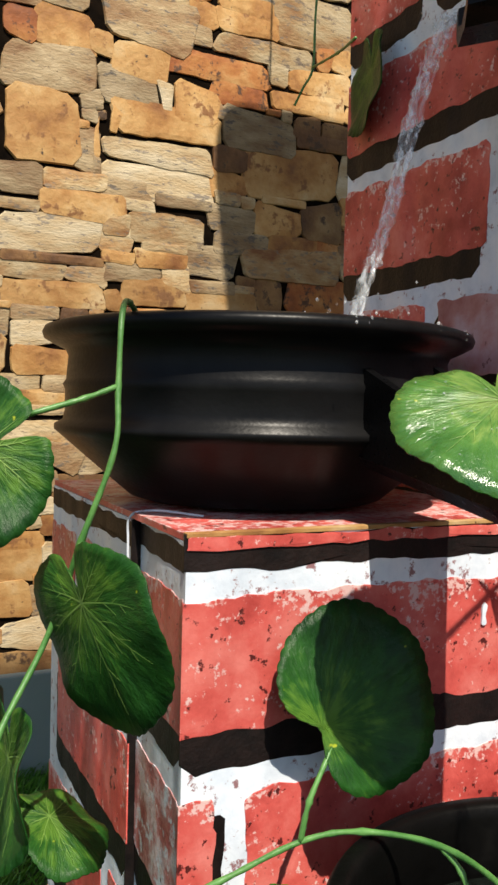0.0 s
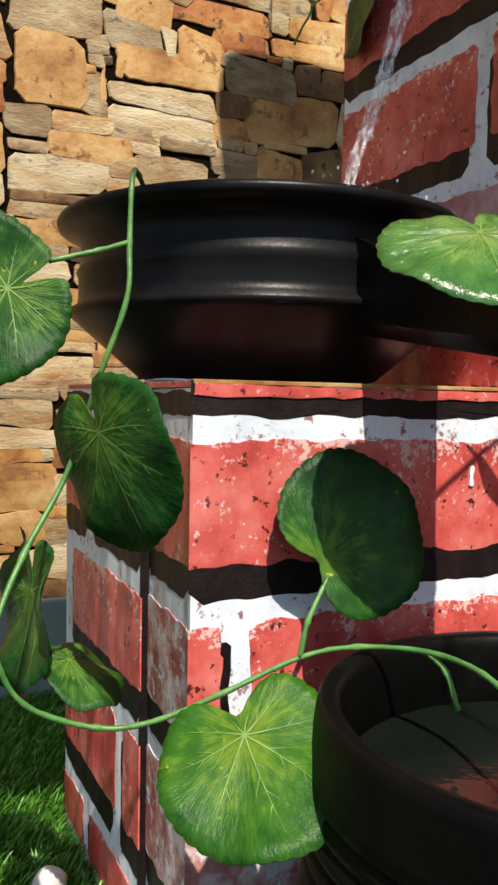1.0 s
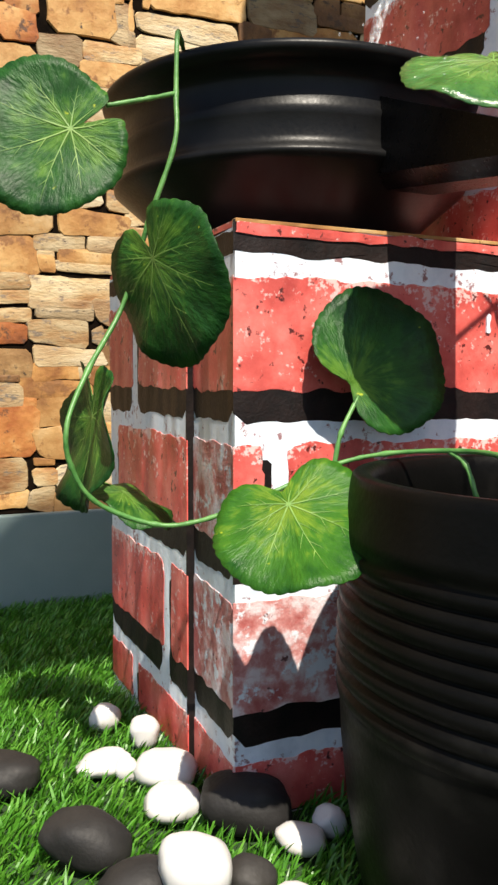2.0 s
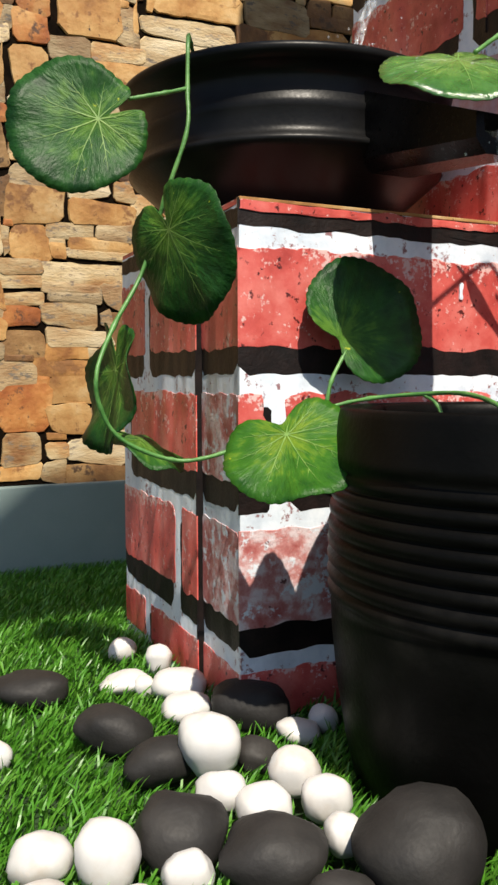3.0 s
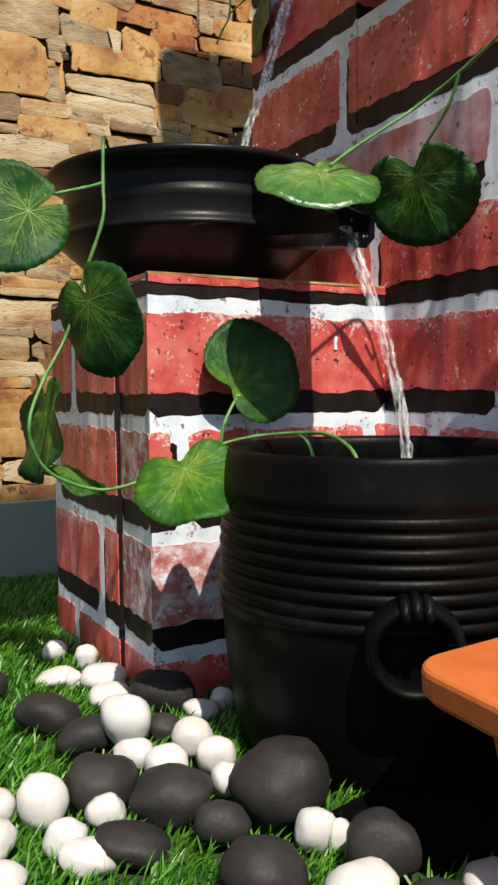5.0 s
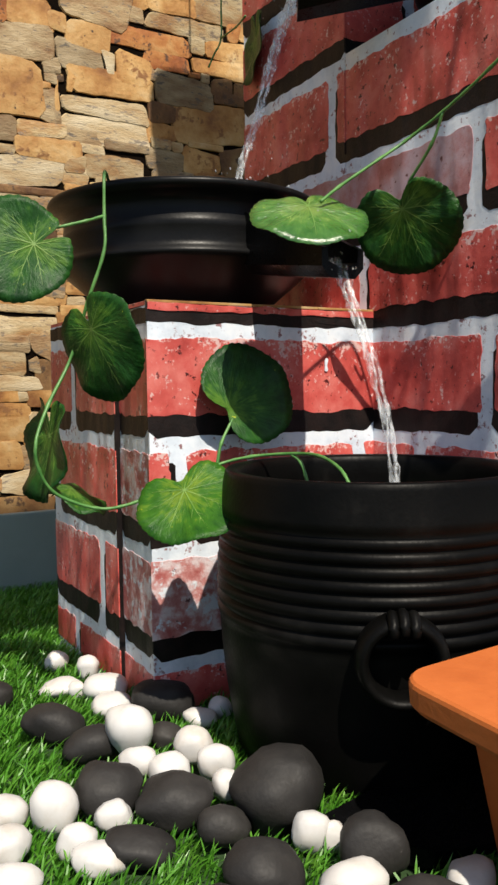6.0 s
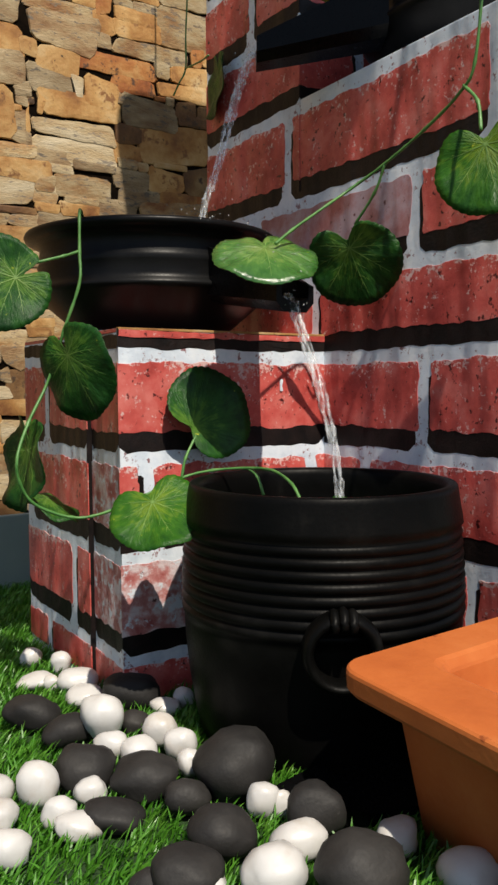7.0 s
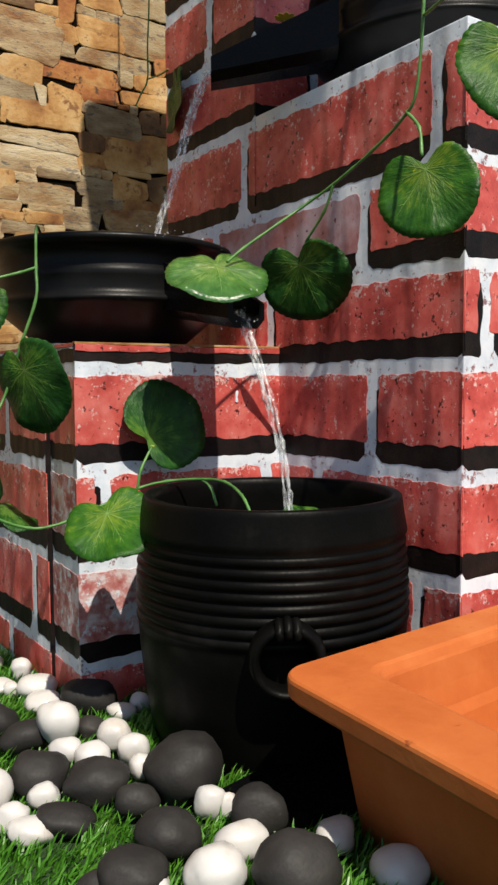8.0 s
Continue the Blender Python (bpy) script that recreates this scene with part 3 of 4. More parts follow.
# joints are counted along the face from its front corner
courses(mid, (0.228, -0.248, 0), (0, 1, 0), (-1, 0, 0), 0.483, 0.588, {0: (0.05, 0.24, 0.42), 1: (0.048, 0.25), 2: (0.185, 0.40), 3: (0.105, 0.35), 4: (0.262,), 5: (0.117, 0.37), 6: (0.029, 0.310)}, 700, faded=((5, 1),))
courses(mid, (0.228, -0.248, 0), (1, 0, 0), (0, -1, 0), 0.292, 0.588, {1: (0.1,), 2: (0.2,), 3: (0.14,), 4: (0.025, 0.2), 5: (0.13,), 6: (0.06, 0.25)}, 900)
# carried up out of view to the height its wall shadow needs
tall = pillar_body("tall_brick_pillar", (0.228, 0.041, -0.02), (0.52, 0.235, 1.268), "tall square pillar clad in printed red brick panel")
courses(tall, (0.228, 0.041, 0), (0, 1, 0), (-1, 0, 0), 0.194, 1.268, {8: (0.09,), 10: (0.1,), 12: (0.05,)}, 1100, first=7)
courses(tall, (0.228, 0.041, 0), (1, 0, 0), (0, -1, 0), 0.292, 1.268, {7: (0.08,), 8: (0.2,), 9: (0.12,), 10: (0.22,), 11: (0.07,), 12: (0.18,), 13: (0.1,)}, 1300, first=6)


# ---- vessels ----
def spout_mesh():
    """An open trough that leaves the front of a bowl and narrows to its tip."""
    rows = []
    for t in (0.0, 0.35, 0.7, 1.0):
        y = -0.108 - 0.122 * t
        half = 0.027 - 0.008 * t
        x = 0.028 - 0.010 * t
        bottom, top = 0.026 - 0.018 * t, 0.080 - 0.050 * t
        rows.append([(x - half, y, top), (x - half, y, bottom + 0.008), (x - half * 0.6, y, bottom), (x + half * 0.6, y, bottom), (x + half, y, bottom + 0.008), (x + half, y, top),
                     (x + half - 0.005, y, top), (x + half - 0.006, y, bottom + 0.012), (x, y, bottom + 0.007), (x - half + 0.006, y, bottom + 0.012), (x - half + 0.005, y, top)])
    n = len(rows[0])
    verts = [v for r in rows for v in r]
    faces = [(i * n + k, i * n + (k + 1) % n, (i + 1) * n + (k + 1) % n, (i + 1) * n + k) for i in range(3) for k in range(n)]
    faces += [tuple(range(n))[::-1], tuple(3 * n + k for k in range(n))]
    return mesh_of("spout", verts, faces)


def fountain_bowl(label):
    b = root("fountain_bowl", (0, 0, 0), label, "bowl", "fountain bowls")
    outer = [(0.0, 0.001), (0.072, 0.001), (0.078, 0.003), (0.084, 0.008), (0.119, 0.038), (0.1225, 0.041), (0.1225, 0.044), (0.1175, 0.047), (0.1165, 0.052),
             (0.1165, 0.064), (0.1178, 0.0675), (0.1160, 0.070), (0.1148, 0.084), (0.1165, 0.088), (0.1235, 0.0912), (0.1290, 0.0942), (0.130, 0.0972),
             (0.1287, 0.1000), (0.1245, 0.1015), (0.119, 0.1012), (0.1155, 0.0985), (0.108, 0.085), (0.104, 0.06), (0.07, 0.02), (0.0, 0.016)]
    part("shell", lathe("shell", outer, (0, 0, 0), 120), BOWL_BLACK, b)
    part("spout", spout_mesh(), WET_BLACK, b, "wet black pouring spout")
    part("water", lathe("water", [(0.0, 0.088), (0.1085, 0.088)], (0, 0, 0), 64), POOL, b, "still dark water")
    return b


bowl = fountain_bowl("round black bowl with a flared rim on the low pillar")


def wet_drops(thing_root, at, spread, count, seed, label):
    """Small beads of water on a rim, by angle range (degrees) on a circle of radius at[0] and height at[1]."""
    rng = random.Random(seed)
    verts, faces = [], []
    for _ in range(count):
        a, r = radians(rng.uniform(*spread)), rng.uniform(0.0005, 0.0012)
        q = Vector(((at[0] + rng.uniform(-0.004, 0.003)) * math.cos(a), (at[0] + rng.uniform(-0.004, 0.003)) * math.sin(a), at[1] + rng.uniform(-0.006, 0.0004)))
        b = len(verts)
        for la in (-60, 0, 60):
            for lo in range(6):
                verts.append(q + Vector((math.cos(radians(la)) * math.cos(lo * 1.0472), math.cos(radians(la)) * math.sin(lo * 1.0472), math.sin(radians(la)) * 0.7)) * r)
        for k in range(2):
            for lo in range(6):
                faces.append((b + 6 * k + lo, b + 6 * k + (lo + 1) % 6, b + 6 * k + 6 + (lo + 1) % 6, b + 6 * k + 6 + lo))
        faces.append(tuple(b + 12 + lo for lo in range(6)))
    part("spray", mesh_of("spray", verts, faces, True), WATER, thing_root, label)


wet_drops(bowl, (0.1270, 0.1015), (-95, -35), 26, 6, "fine beads of water on the rim")
bowl.location = (0.092, 0.118, 0.342)
upper = copy_thing(bowl, pose(0.360, -0.093, 0.589, 0, 0, 238.0))
tagged(upper, "round black bowl with a spout on the middle pillar")


def ribbed_pot():
    at = (0.1140, -0.142, 0)
    p = root("ribbed_pot", at, "black clay pot with ribs and a ring lug on turf", "pot")
    prof = [(0.0, 0.001), (0.092, 0.001), (0.0955, 0.004), (0.1015, 0.03), (0.1065, 0.06), (0.1095, 0.09), (0.1102, 0.106)]
    z = 0.111
    for k in range(8):
        r = 0.1105 + 0.0014 * math.sin(math.pi * (k + 1) / 9) - 0.00035 * k
        prof += [(r - 0.0016, z), (r + 0.0004, z + 0.0015), (r + 0.0010, z + 0.0042), (r + 0.0003, z + 0.0068), (r - 0.0014, z + 0.0080)]
        z += 0.0086
    prof += [(0.1102, 0.183), (0.1095, 0.188), (0.108, 0.196), (0.1062, 0.2075), (0.1056, 0.2110), (0.1040, 0.2125), (0.0992, 0.2122), (0.0970, 0.2105), (0.0960, 0.206),
             (0.0955, 0.195), (0.100, 0.16), (0.098, 0.10), (0.085, 0.02), (0.0, 0.015)]
    prof = [(r * 1.02, z) for r, z in prof]
    part("body", lathe("body", prof, at, 128, 0.002), CLAY_BLACK, p)
    part("water", lathe("water", [(0.0, 0.178), (0.0975, 0.178)], at, 64), POOL, p, "dark water in the pot")
    # the lug: a raised ring round a hollow, with three small knobs on top
    way = Vector((-0.52, -0.854, 0)).normalized()
    side = Vector((-way.y, way.x, 0))
    mid_lug = Vector(at) + way * 0.112 + Vector((0, 0, 0.110))
    verts, faces = [], []
    n, m = 40, 10
    for i in range(n):
        a = 2 * math.pi * i / n
        radial = side * math.cos(a) + Vector((0, 0, 1)) * math.sin(a)
        for k in range(m):
            q = 2 * math.pi * k / m
            thick = 0.0042 + 0.0012 * max(0, math.sin(a))
            verts.append(mid_lug + radial * (0.0235 + thick * math.cos(q)) + way * (0.009 + 0.012 * math.sin(q)))
    for i in range(n):
        for k in range(m):
            faces.append((i * m + k, ((i + 1) % n) * m + k, ((i + 1) % n) * m + (k + 1) % m, i * m + (k + 1) % m))
    lug = part("lug", mesh_of("lug", verts, faces, True), CLAY_BLACK, p, "raised ring lug")
    for k in (-1, 0, 1):
        q = mid_lug + side * (0.0062 * k) + Vector((0, 0, 0.0255 - 0.0012 * abs(k))) + way * 0.014
        part("knob", tube("knob", [q - way * 0.007 + Vector((0, 0, 0.003)), q + way * 0.001 + Vector((0, 0, 0.0035)), q + way * 0.0075 - Vector((0, 0, 0.002)), q + way * 0.008 - Vector((0, 0, 0.007))],
                          lambda t: 0.0034 * math.sin(math.pi * (0.15 + 0.7 * t)) ** 0.5, 10, 5), CLAY_BLACK, lug)
    return p


pot = ribbed_pot()


def planter():
    """An oblong terracotta trough with a broad overhanging lip."""
    p = root("terracotta_planter", (0.17, -0.47, 0), "orange terracotta trough planter with broad lip on turf", "planter")
    turn = Matrix(((0.997, 0.055, 0, 0.014), (0.075, 0.998, 0, -0.281), (0, 0, 1, 0), (0, 0, 0, 1)))

    def ring(ix, iy, z, rad):
        x0, x1, y1, y0 = ix, 0.34 - ix, -iy, -0.40 + iy
        pts = []
        for cx, cy, a0 in ((x0 + rad, y1 - rad, 90), (x0 + rad, y0 + rad, 180), (x1 - rad, y0 + rad, 270), (x1 - rad, y1 - rad, 0)):
            for k in range(7):
                a = radians(a0 + 90 * k / 6)
                pts.append(turn @ Vector((cx + rad * math.cos(a), cy + rad * math.sin(a), z)))
        return pts
    def loft(name, rings, cap_first, cap_last, soft_edges=True):
        n = len(rings[0])
        verts = [v for r in rings for v in r]
        faces = [(i * n + k, i * n + (k + 1) % n, (i + 1) * n + (k + 1) % n, (i + 1) * n + k) for i in range(len(rings) - 1) for k in range(n)]
        if cap_first:
            faces.append(tuple(range(n))[::-1])
        if cap_last:
            faces.append(tuple((len(rings) - 1) * n + k for k in range(n)))
        return mesh_of(name, verts, faces, soft_edges)
    body = [ring(0.044, 0.038, 0.001, 0.012), ring(0.031, 0.026, 0.080, 0.014), ring(0.029, 0.025, 0.0900, 0.014)]
    part("body", loft("body", body, True, False), TERRACOTTA, p)
    lip = [ring(0.029, 0.025, 0.0900, 0.014), ring(0.022, 0.019, 0.0955, 0.016), ring(0.011, 0.009, 0.1005, 0.018), ring(0.004, 0.003, 0.1040, 0.020), ring(0.0010, 0.0008, 0.1075, 0.020), ring(0.0005, 0.0004, 0.117, 0.020),
           ring(0.001, 0.0008, 0.119, 0.020), ring(0.0025, 0.002, 0.1202, 0.019), ring(0.048, 0.034, 0.1205, 0.016), ring(0.0525, 0.0375, 0.119, 0.016), ring(0.056, 0.040, 0.114, 0.016)]
    part("lip", loft("lip", lip, False, False, False), TERRACOTTA, p)
    basin = [ring(0.056, 0.040, 0.114, 0.016),
           ring(0.057, 0.041, 0.112, 0.016), ring(0.060, 0.044, 0.096, 0.016), ring(0.0635, 0.0475, 0.081, 0.016), ring(0.0675, 0.0515, 0.074, 0.016), ring(0.079, 0.061, 0.034, 0.016), ring(0.082, 0.064, 0.030, 0.016), ring(0.088, 0.070, 0.029, 0.016)]
    part("basin", loft("basin", basin, False, True, False), TERRACOTTA, p, "deep hollow inside of the trough")
    return p


planter()


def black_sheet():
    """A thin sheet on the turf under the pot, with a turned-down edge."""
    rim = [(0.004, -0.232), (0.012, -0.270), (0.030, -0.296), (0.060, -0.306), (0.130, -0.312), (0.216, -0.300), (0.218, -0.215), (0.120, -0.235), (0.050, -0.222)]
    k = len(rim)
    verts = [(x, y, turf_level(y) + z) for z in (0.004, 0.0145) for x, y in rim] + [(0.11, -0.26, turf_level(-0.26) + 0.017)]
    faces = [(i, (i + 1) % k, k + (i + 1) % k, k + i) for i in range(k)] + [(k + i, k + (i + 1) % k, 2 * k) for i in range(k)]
    return thing("plastic_sheet", mesh_of("plastic_sheet", verts, faces), WET_BLACK, "thin black sheet on turf between pot and planter", "sheet")


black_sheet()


# ---- running water ----
def stream(points, r0, r1, label, seed):
    rng = random.Random(seed)
    s = root("water_stream", points[0], label, "water stream", "falling water")
    for k in range(4):
        ph = k * 1.6
        pts = []
        for i, q in enumerate(smooth_line(points, 6)):
            w = 0.0045 * math.sin(0.38 * i + ph) * (1 - 0.02 * i)
            pts.append(Vector(q) + Vector((w, 0.003 * math.cos(0.38 * i + ph), 0)))
        part("strand", tube("strand", pts, lambda t: (r0 + (r1 - r0) * t) * (0.66 - 0.12 * k), 8, 3, 0.28, seed + k), WATER, s)
    verts, faces = [], []
    for _ in range(46):
        q = Vector(points[-1]) + Vector((rng.gauss(0, 0.011), rng.gauss(0, 0.009), abs(rng.gauss(0, 0.006)) - 0.002))
        r = rng.uniform(0.0005, 0.0014)
        b = len(verts)
        verts += [q + Vector(d) * r for d in ((1, 0, 0), (-1, 0, 0), (0, 1, 0), (0, -1, 0), (0, 0, 1), (0, 0, -1))]
        faces += [tuple(b + i for i in f) for f in ((0, 2, 4), (2, 1, 4), (1, 3, 4), (3, 0, 4), (2, 0, 5), (1, 2, 5), (3, 1, 5), (0, 3, 5))]
    tagged(part("splash", mesh_of("splash", verts, faces, True), WATER, s, "small splashing drops"), kind="stuff")
    verts, faces = [], []
    for _ in range(26):
        q = Vector(points[1]) + Vector((rng.gauss(0, 0.010), rng.gauss(0, 0.007), rng.gauss(0.002, 0.007)))
        r = rng.uniform(0.0005, 0.0015)
        b = len(verts)
        verts += [q + Vector(d) * r for d in ((1, 0, 0), (-1, 0, 0), (0, 1, 0), (0, -1, 0), (0, 0, 1), (0, 0, -1))]
        faces += [tuple(b + i for i in f) for f in ((0, 2, 4), (2, 1, 4), (1, 3, 4), (3, 0, 4), (2, 0, 5), (1, 2, 5), (3, 1, 5), (0, 3, 5))]
    tagged(part("spray", mesh_of("spray", verts, faces, True), WATER, s, "fine drops round the spout"), kind="stuff")
    return s


stream([(0.168, 0.036, 0.622), (0.158, 0.034, 0.606), (0.135, 0.022, 0.560), (0.108, 0.006, 0.500), (0.090, -0.003, 0.465), (0.084, -0.002, 0.440)], 0.0040, 0.0024, "clear water stream falling from the upper spout", 3)
stream([(0.110, -0.096, 0.366), (0.108, -0.112, 0.352), (0.110, -0.140, 0.300), (0.111, -0.160, 0.245), (0.112, -0.172, 0.180)], 0.0037, 0.0023, "clear water stream falling into the ribbed pot", 4)


# ---- pebbles ----
BEDS = []


def pebble(x, y, w, h, tone, seed, turn, bed):
    w, h = w * 0.91, h * 0.96
    BEDS.append((x, y, w))
    rng = random.Random(seed)
    bm = bmesh.new()
    bmesh.ops.create_icosphere(bm, subdivisions=3, radius=1.0)
    off = Vector((seed * 1.37, seed * 0.71, seed * 0.33))
    flat = h * (0.94 if tone == "w" else 0.88)
    deep = w * rng.uniform(0.72, 0.95)
    lean = rng.uniform(-14, 14)
    for v in bm.verts:
        p = v.co.copy()
        k = 1 + 0.20 * noise.noise(p * 0.8 + off) + 0.11 * noise.noise(p * 1.9 + off) + 0.025 * noise.noise(p * 4.5 + off)
        q = Vector((math.copysign(abs(p.x) ** 0.9, p.x), math.copysign(abs(p.y) ** 0.9, p.y), math.copysign(abs(p.z) ** 0.92, p.z))) * k
        v.co = Vector((q.x * w / 2, q.y * deep / 2, q.z * flat / 2))
    bmesh.ops.transform(bm, matrix=pose(0, 0, 0, 0, lean, turn), verts=bm.verts)
    lowest = min(v.co.z for v in bm.verts)
    bmesh.ops.transform(bm, matrix=Matrix.Translation((x, y, bed - lowest)), verts=bm.verts)
    me = bpy.data.meshes.new("pebble")
    bm.to_mesh(me)
    bm.free()
    me.polygons.foreach_set("use_smooth", [True] * len(me.polygons))
    if tone == "w":
        return thing("white_pebble", me, WHITE_PEBBLE, "smooth white polished pebble lying on green turf", "pebble", "white pebbles")
    return thing("dark_pebble", me, BLACK_PEBBLE, "smooth dark grey river stone lying on green turf", "pebble", "dark pebbles")


def white(x, y, w, h, bed, turn=-25):
    pebble(x, y, w, h, "w", int(abs(x * 7919 + y * 104729) * 10) % 997, turn, bed)


def dark(x, y, w, h, bed, turn=-25):
    pebble(x, y, w, h, "b", int(abs(x * 7919 + y * 104729) * 10) % 997, turn, bed)


white(-0.034, 0.161, 0.025, 0.023, -0.0034)
white(-0.017, 0.118, 0.024, 0.024, -0.0017)
white(-0.053, 0.092, 0.039, 0.016, -0.0007)
white(-0.041, 0.075, 0.018, 0.018, 0.0000)
white(-0.022, 0.060, 0.042, 0.024, 0.0006)
white(-0.031, 0.021, 0.038, 0.021, 0.0022)
white(-0.052, -0.075, 0.035, 0.038, 0.0130)
white(-0.060, -0.113, 0.029, 0.021, 0.0145)
white(-0.050, -0.139, 0.030, 0.024, 0.0156)
white(-0.022, -0.118, 0.030, 0.030, 0.0147)
white(0.019, -0.044, 0.031, 0.016, 0.0048)
white(0.041, -0.037, 0.022, 0.018, 0.0045)
white(-0.021, -0.146, 0.027, 0.027, 0.0158)
white(-0.028, -0.174, 0.020, 0.021, 0.0170)
white(-0.127, -0.144, 0.032, 0.035, 0.0088)
white(-0.152, -0.125, 0.030, 0.026, 0.0080)
white(-0.160, -0.164, 0.032, 0.024, 0.0096)
white(-0.124, -0.178, 0.024, 0.024, 0.0101)
white(-0.097, -0.163, 0.024, 0.022, 0.0095)
white(-0.153, 0.002, 0.019, 0.019, 0.0029)
white(-0.117, -0.198, 0.032, 0.019, 0.0109)
white(-0.012, -0.242, 0.023, 0.026, 0.0127)
white(-0.002, -0.249, 0.017, 0.019, 0.0130)
dark(-0.116, 0.097, 0.054, 0.027, -0.0009)
dark(-0.086, -0.007, 0.050, 0.033, 0.0033)
dark(-0.074, -0.057, 0.043, 0.032, 0.0053)
dark(-0.091, -0.138, 0.049, 0.038, 0.0085)
dark(-0.062, -0.173, 0.050, 0.034, 0.0099)
dark(-0.011, -0.208, 0.060, 0.052, 0.0113)
dark(-0.049, -0.211, 0.033, 0.025, 0.0114)
dark(-0.022, -0.071, 0.027, 0.022, 0.0058)
dark(-0.096, -0.201, 0.043, 0.022, 0.0110)
dark(0.004, -0.008, 0.057, 0.037, 0.0033)
white(-0.024, -0.296, 0.036, 0.027, 0.0148)
white(-0.055, -0.318, 0.041, 0.032, 0.0157)
dark(0.001, -0.282, 0.039, 0.043, 0.0143)
dark(-0.024, -0.355, 0.052, 0.045, 0.0172)
dark(-0.055, -0.266, 0.046, 0.033, 0.0136)
white(0.030, -0.322, 0.036, 0.024, 0.0142, 35)
white(0.036, -0.372, 0.036, 0.026, 0.0160, 20)
dark(-0.091, -0.288, 0.044, 0.029, 0.0145)
white(-0.083, -0.295, 0.026, 0.016, 0.0148)
dark(-0.107, -0.277, 0.026, 0.018, 0.0141)
white(-0.164, -0.205, 0.030, 0.025, 0.0112)


# ---- vines ----
def leaf_z(x, y, size, cup, fold, ruffle, seed):
    r2 = (x * x + y * y) / (size * size)
    a = math.atan2(y, x)
    z = cup * size * r2 + fold * abs(x) - ruffle * size * r2 * math.sin(5 * a + seed)
    return z + 0.012 * size * math.sin(9 * a + 2 * seed) * r2


def leaf_outline(a, size, seed, gap=0.15):
    """Round leaf with a scalloped edge and a notch at -y, gap wide (radians)."""
    d = abs((a + math.pi / 2 + math.pi) % (2 * math.pi) - math.pi)
    notch = 1 - 0.48 * math.exp(-(d / gap) ** 2)
    return size * notch * (1 + 0.028 * abs(math.sin(19 * a + seed)) ** 0.7 + 0.03 * math.sin(2 * a + seed) + 0.02 * math.sin(3 * a + 2 * seed))


def leaf(vine, m, size, material, seed, cup=0.10, fold=0.0, ruffle=0.05, base=0.28, gap=0.15):
    """A leaf in its own plane (stem at -y), set at the pose m, with its veins."""
    n, rings = 152, 7
    hub = Vector((0, -base * size, 0))
    verts = [Vector((0, hub.y, leaf_z(0, hub.y, size, cup, fold, ruffle, seed)))]
    faces = []
    for k in range(1, rings + 1):
        for i in range(n):
            a = 2 * math.pi * i / n
            r = leaf_outline(a, size, seed, gap)
            x, y = r * math.cos(a) * k / rings, hub.y * (1 - k / rings) + r * math.sin(a) * k / rings
            verts.append(Vector((x, y, leaf_z(x, y, size, cup, fold, ruffle, seed))))
    for i in range(n):
        faces.append((0, 1 + i, 1 + (i + 1) % n))
    for k in range(rings - 1):
        for i in range(n):
            j = (i + 1) % n
            faces.append((1 + k * n + i, 1 + (k + 1) * n + i, 1 + (k + 1) * n + j, 1 + k * n + j))
    back = len(verts)
    thick = 0.0006
    verts += [v - Vector((0, 0, thick)) for v in verts]
    faces += [tuple(back + i for i in f[::-1]) for f in faces]
    first = 1 + (rings - 1) * n
    faces += [(first + i, back + first + i, back + first + (i + 1) % n, first + (i + 1) % n) for i in range(n)]
    blade = mesh_of("leaf", verts, faces, True)
    blade.transform(Matrix.Translation(-hub))
    ob = set_part("leaf", blade, material, vine, m @ Matrix.Translation(hub))
    vv, ff = [], []

    def rib(x0, y0, a, length, w):
        steps = 7
        b = len(vv)
        bend = 0.25 * math.sin(seed + 3 * a)
        x, y = x0, y0
        path = []
        for s in range(steps + 1):
            t = s / steps
            aa = a + bend * t
            path.append((x, y, aa))
            ww = w * (1 - 0.85 * t)
            for g in (-1, 0, 1):
                px, py = x - math.sin(aa) * ww * g, y + math.cos(aa) * ww * g
                vv.append((px, py, leaf_z(px, py, size, cup, fold, ruffle, seed) + 0.00030 + (0.00008 if g == 0 else 0.0)))
            x, y = x + math.cos(aa) * length / steps, y + math.sin(aa) * length / steps
        for s in range(steps):
            for g in (0, 1):
                ff.append((b + 3 * s + g, b + 3 * s + 3 + g, b + 3 * s + 4 + g, b + 3 * s + 1 + g))
        return path

    for k in range(9):
        a = -math.pi / 2 + 2 * math.pi * (k + 0.5) / 9
        reach = 0.0
        while reach < 1.5 * size:
            px, py = math.cos(a) * reach, hub.y + math.sin(a) * reach
            if math.hypot(px, py) > 0.86 * leaf_outline(math.atan2(py, px), size, seed, gap):
                break
            reach += 0.02 * size
        p = rib(0, hub.y, a, reach * 0.92, 0.0100 * size)
        if reach > 0.5 * size:
            for at, sg in ((2, 1), (3, -1), (4, 1), (5, -1)):
                rib(p[at][0], p[at][1], p[at][2] + sg * 0.62, reach * (0.36 - 0.045 * at), 0.0055 * size)
    ribs = mesh_of("vein", vv, ff, True)
    ribs.transform(Matrix.Translation(-hub))
    set_part("vein", ribs, VEIN, ob, base_pose(ob), "pale raised leaf veins")
    return ob


def base_pose(ob):
    return Matrix.Translation(base_of(ob))


def facing(at, normal, tip):
    """The pose of a leaf at a place: its face looks along normal, its tip points along tip."""
    z = Vector(normal).normalized()
    x = Vector(tip).cross(z).normalized()
    y = z.cross(x)
    return Matrix.Translation(at) @ Matrix((x, y, z)).transposed().to_4x4()


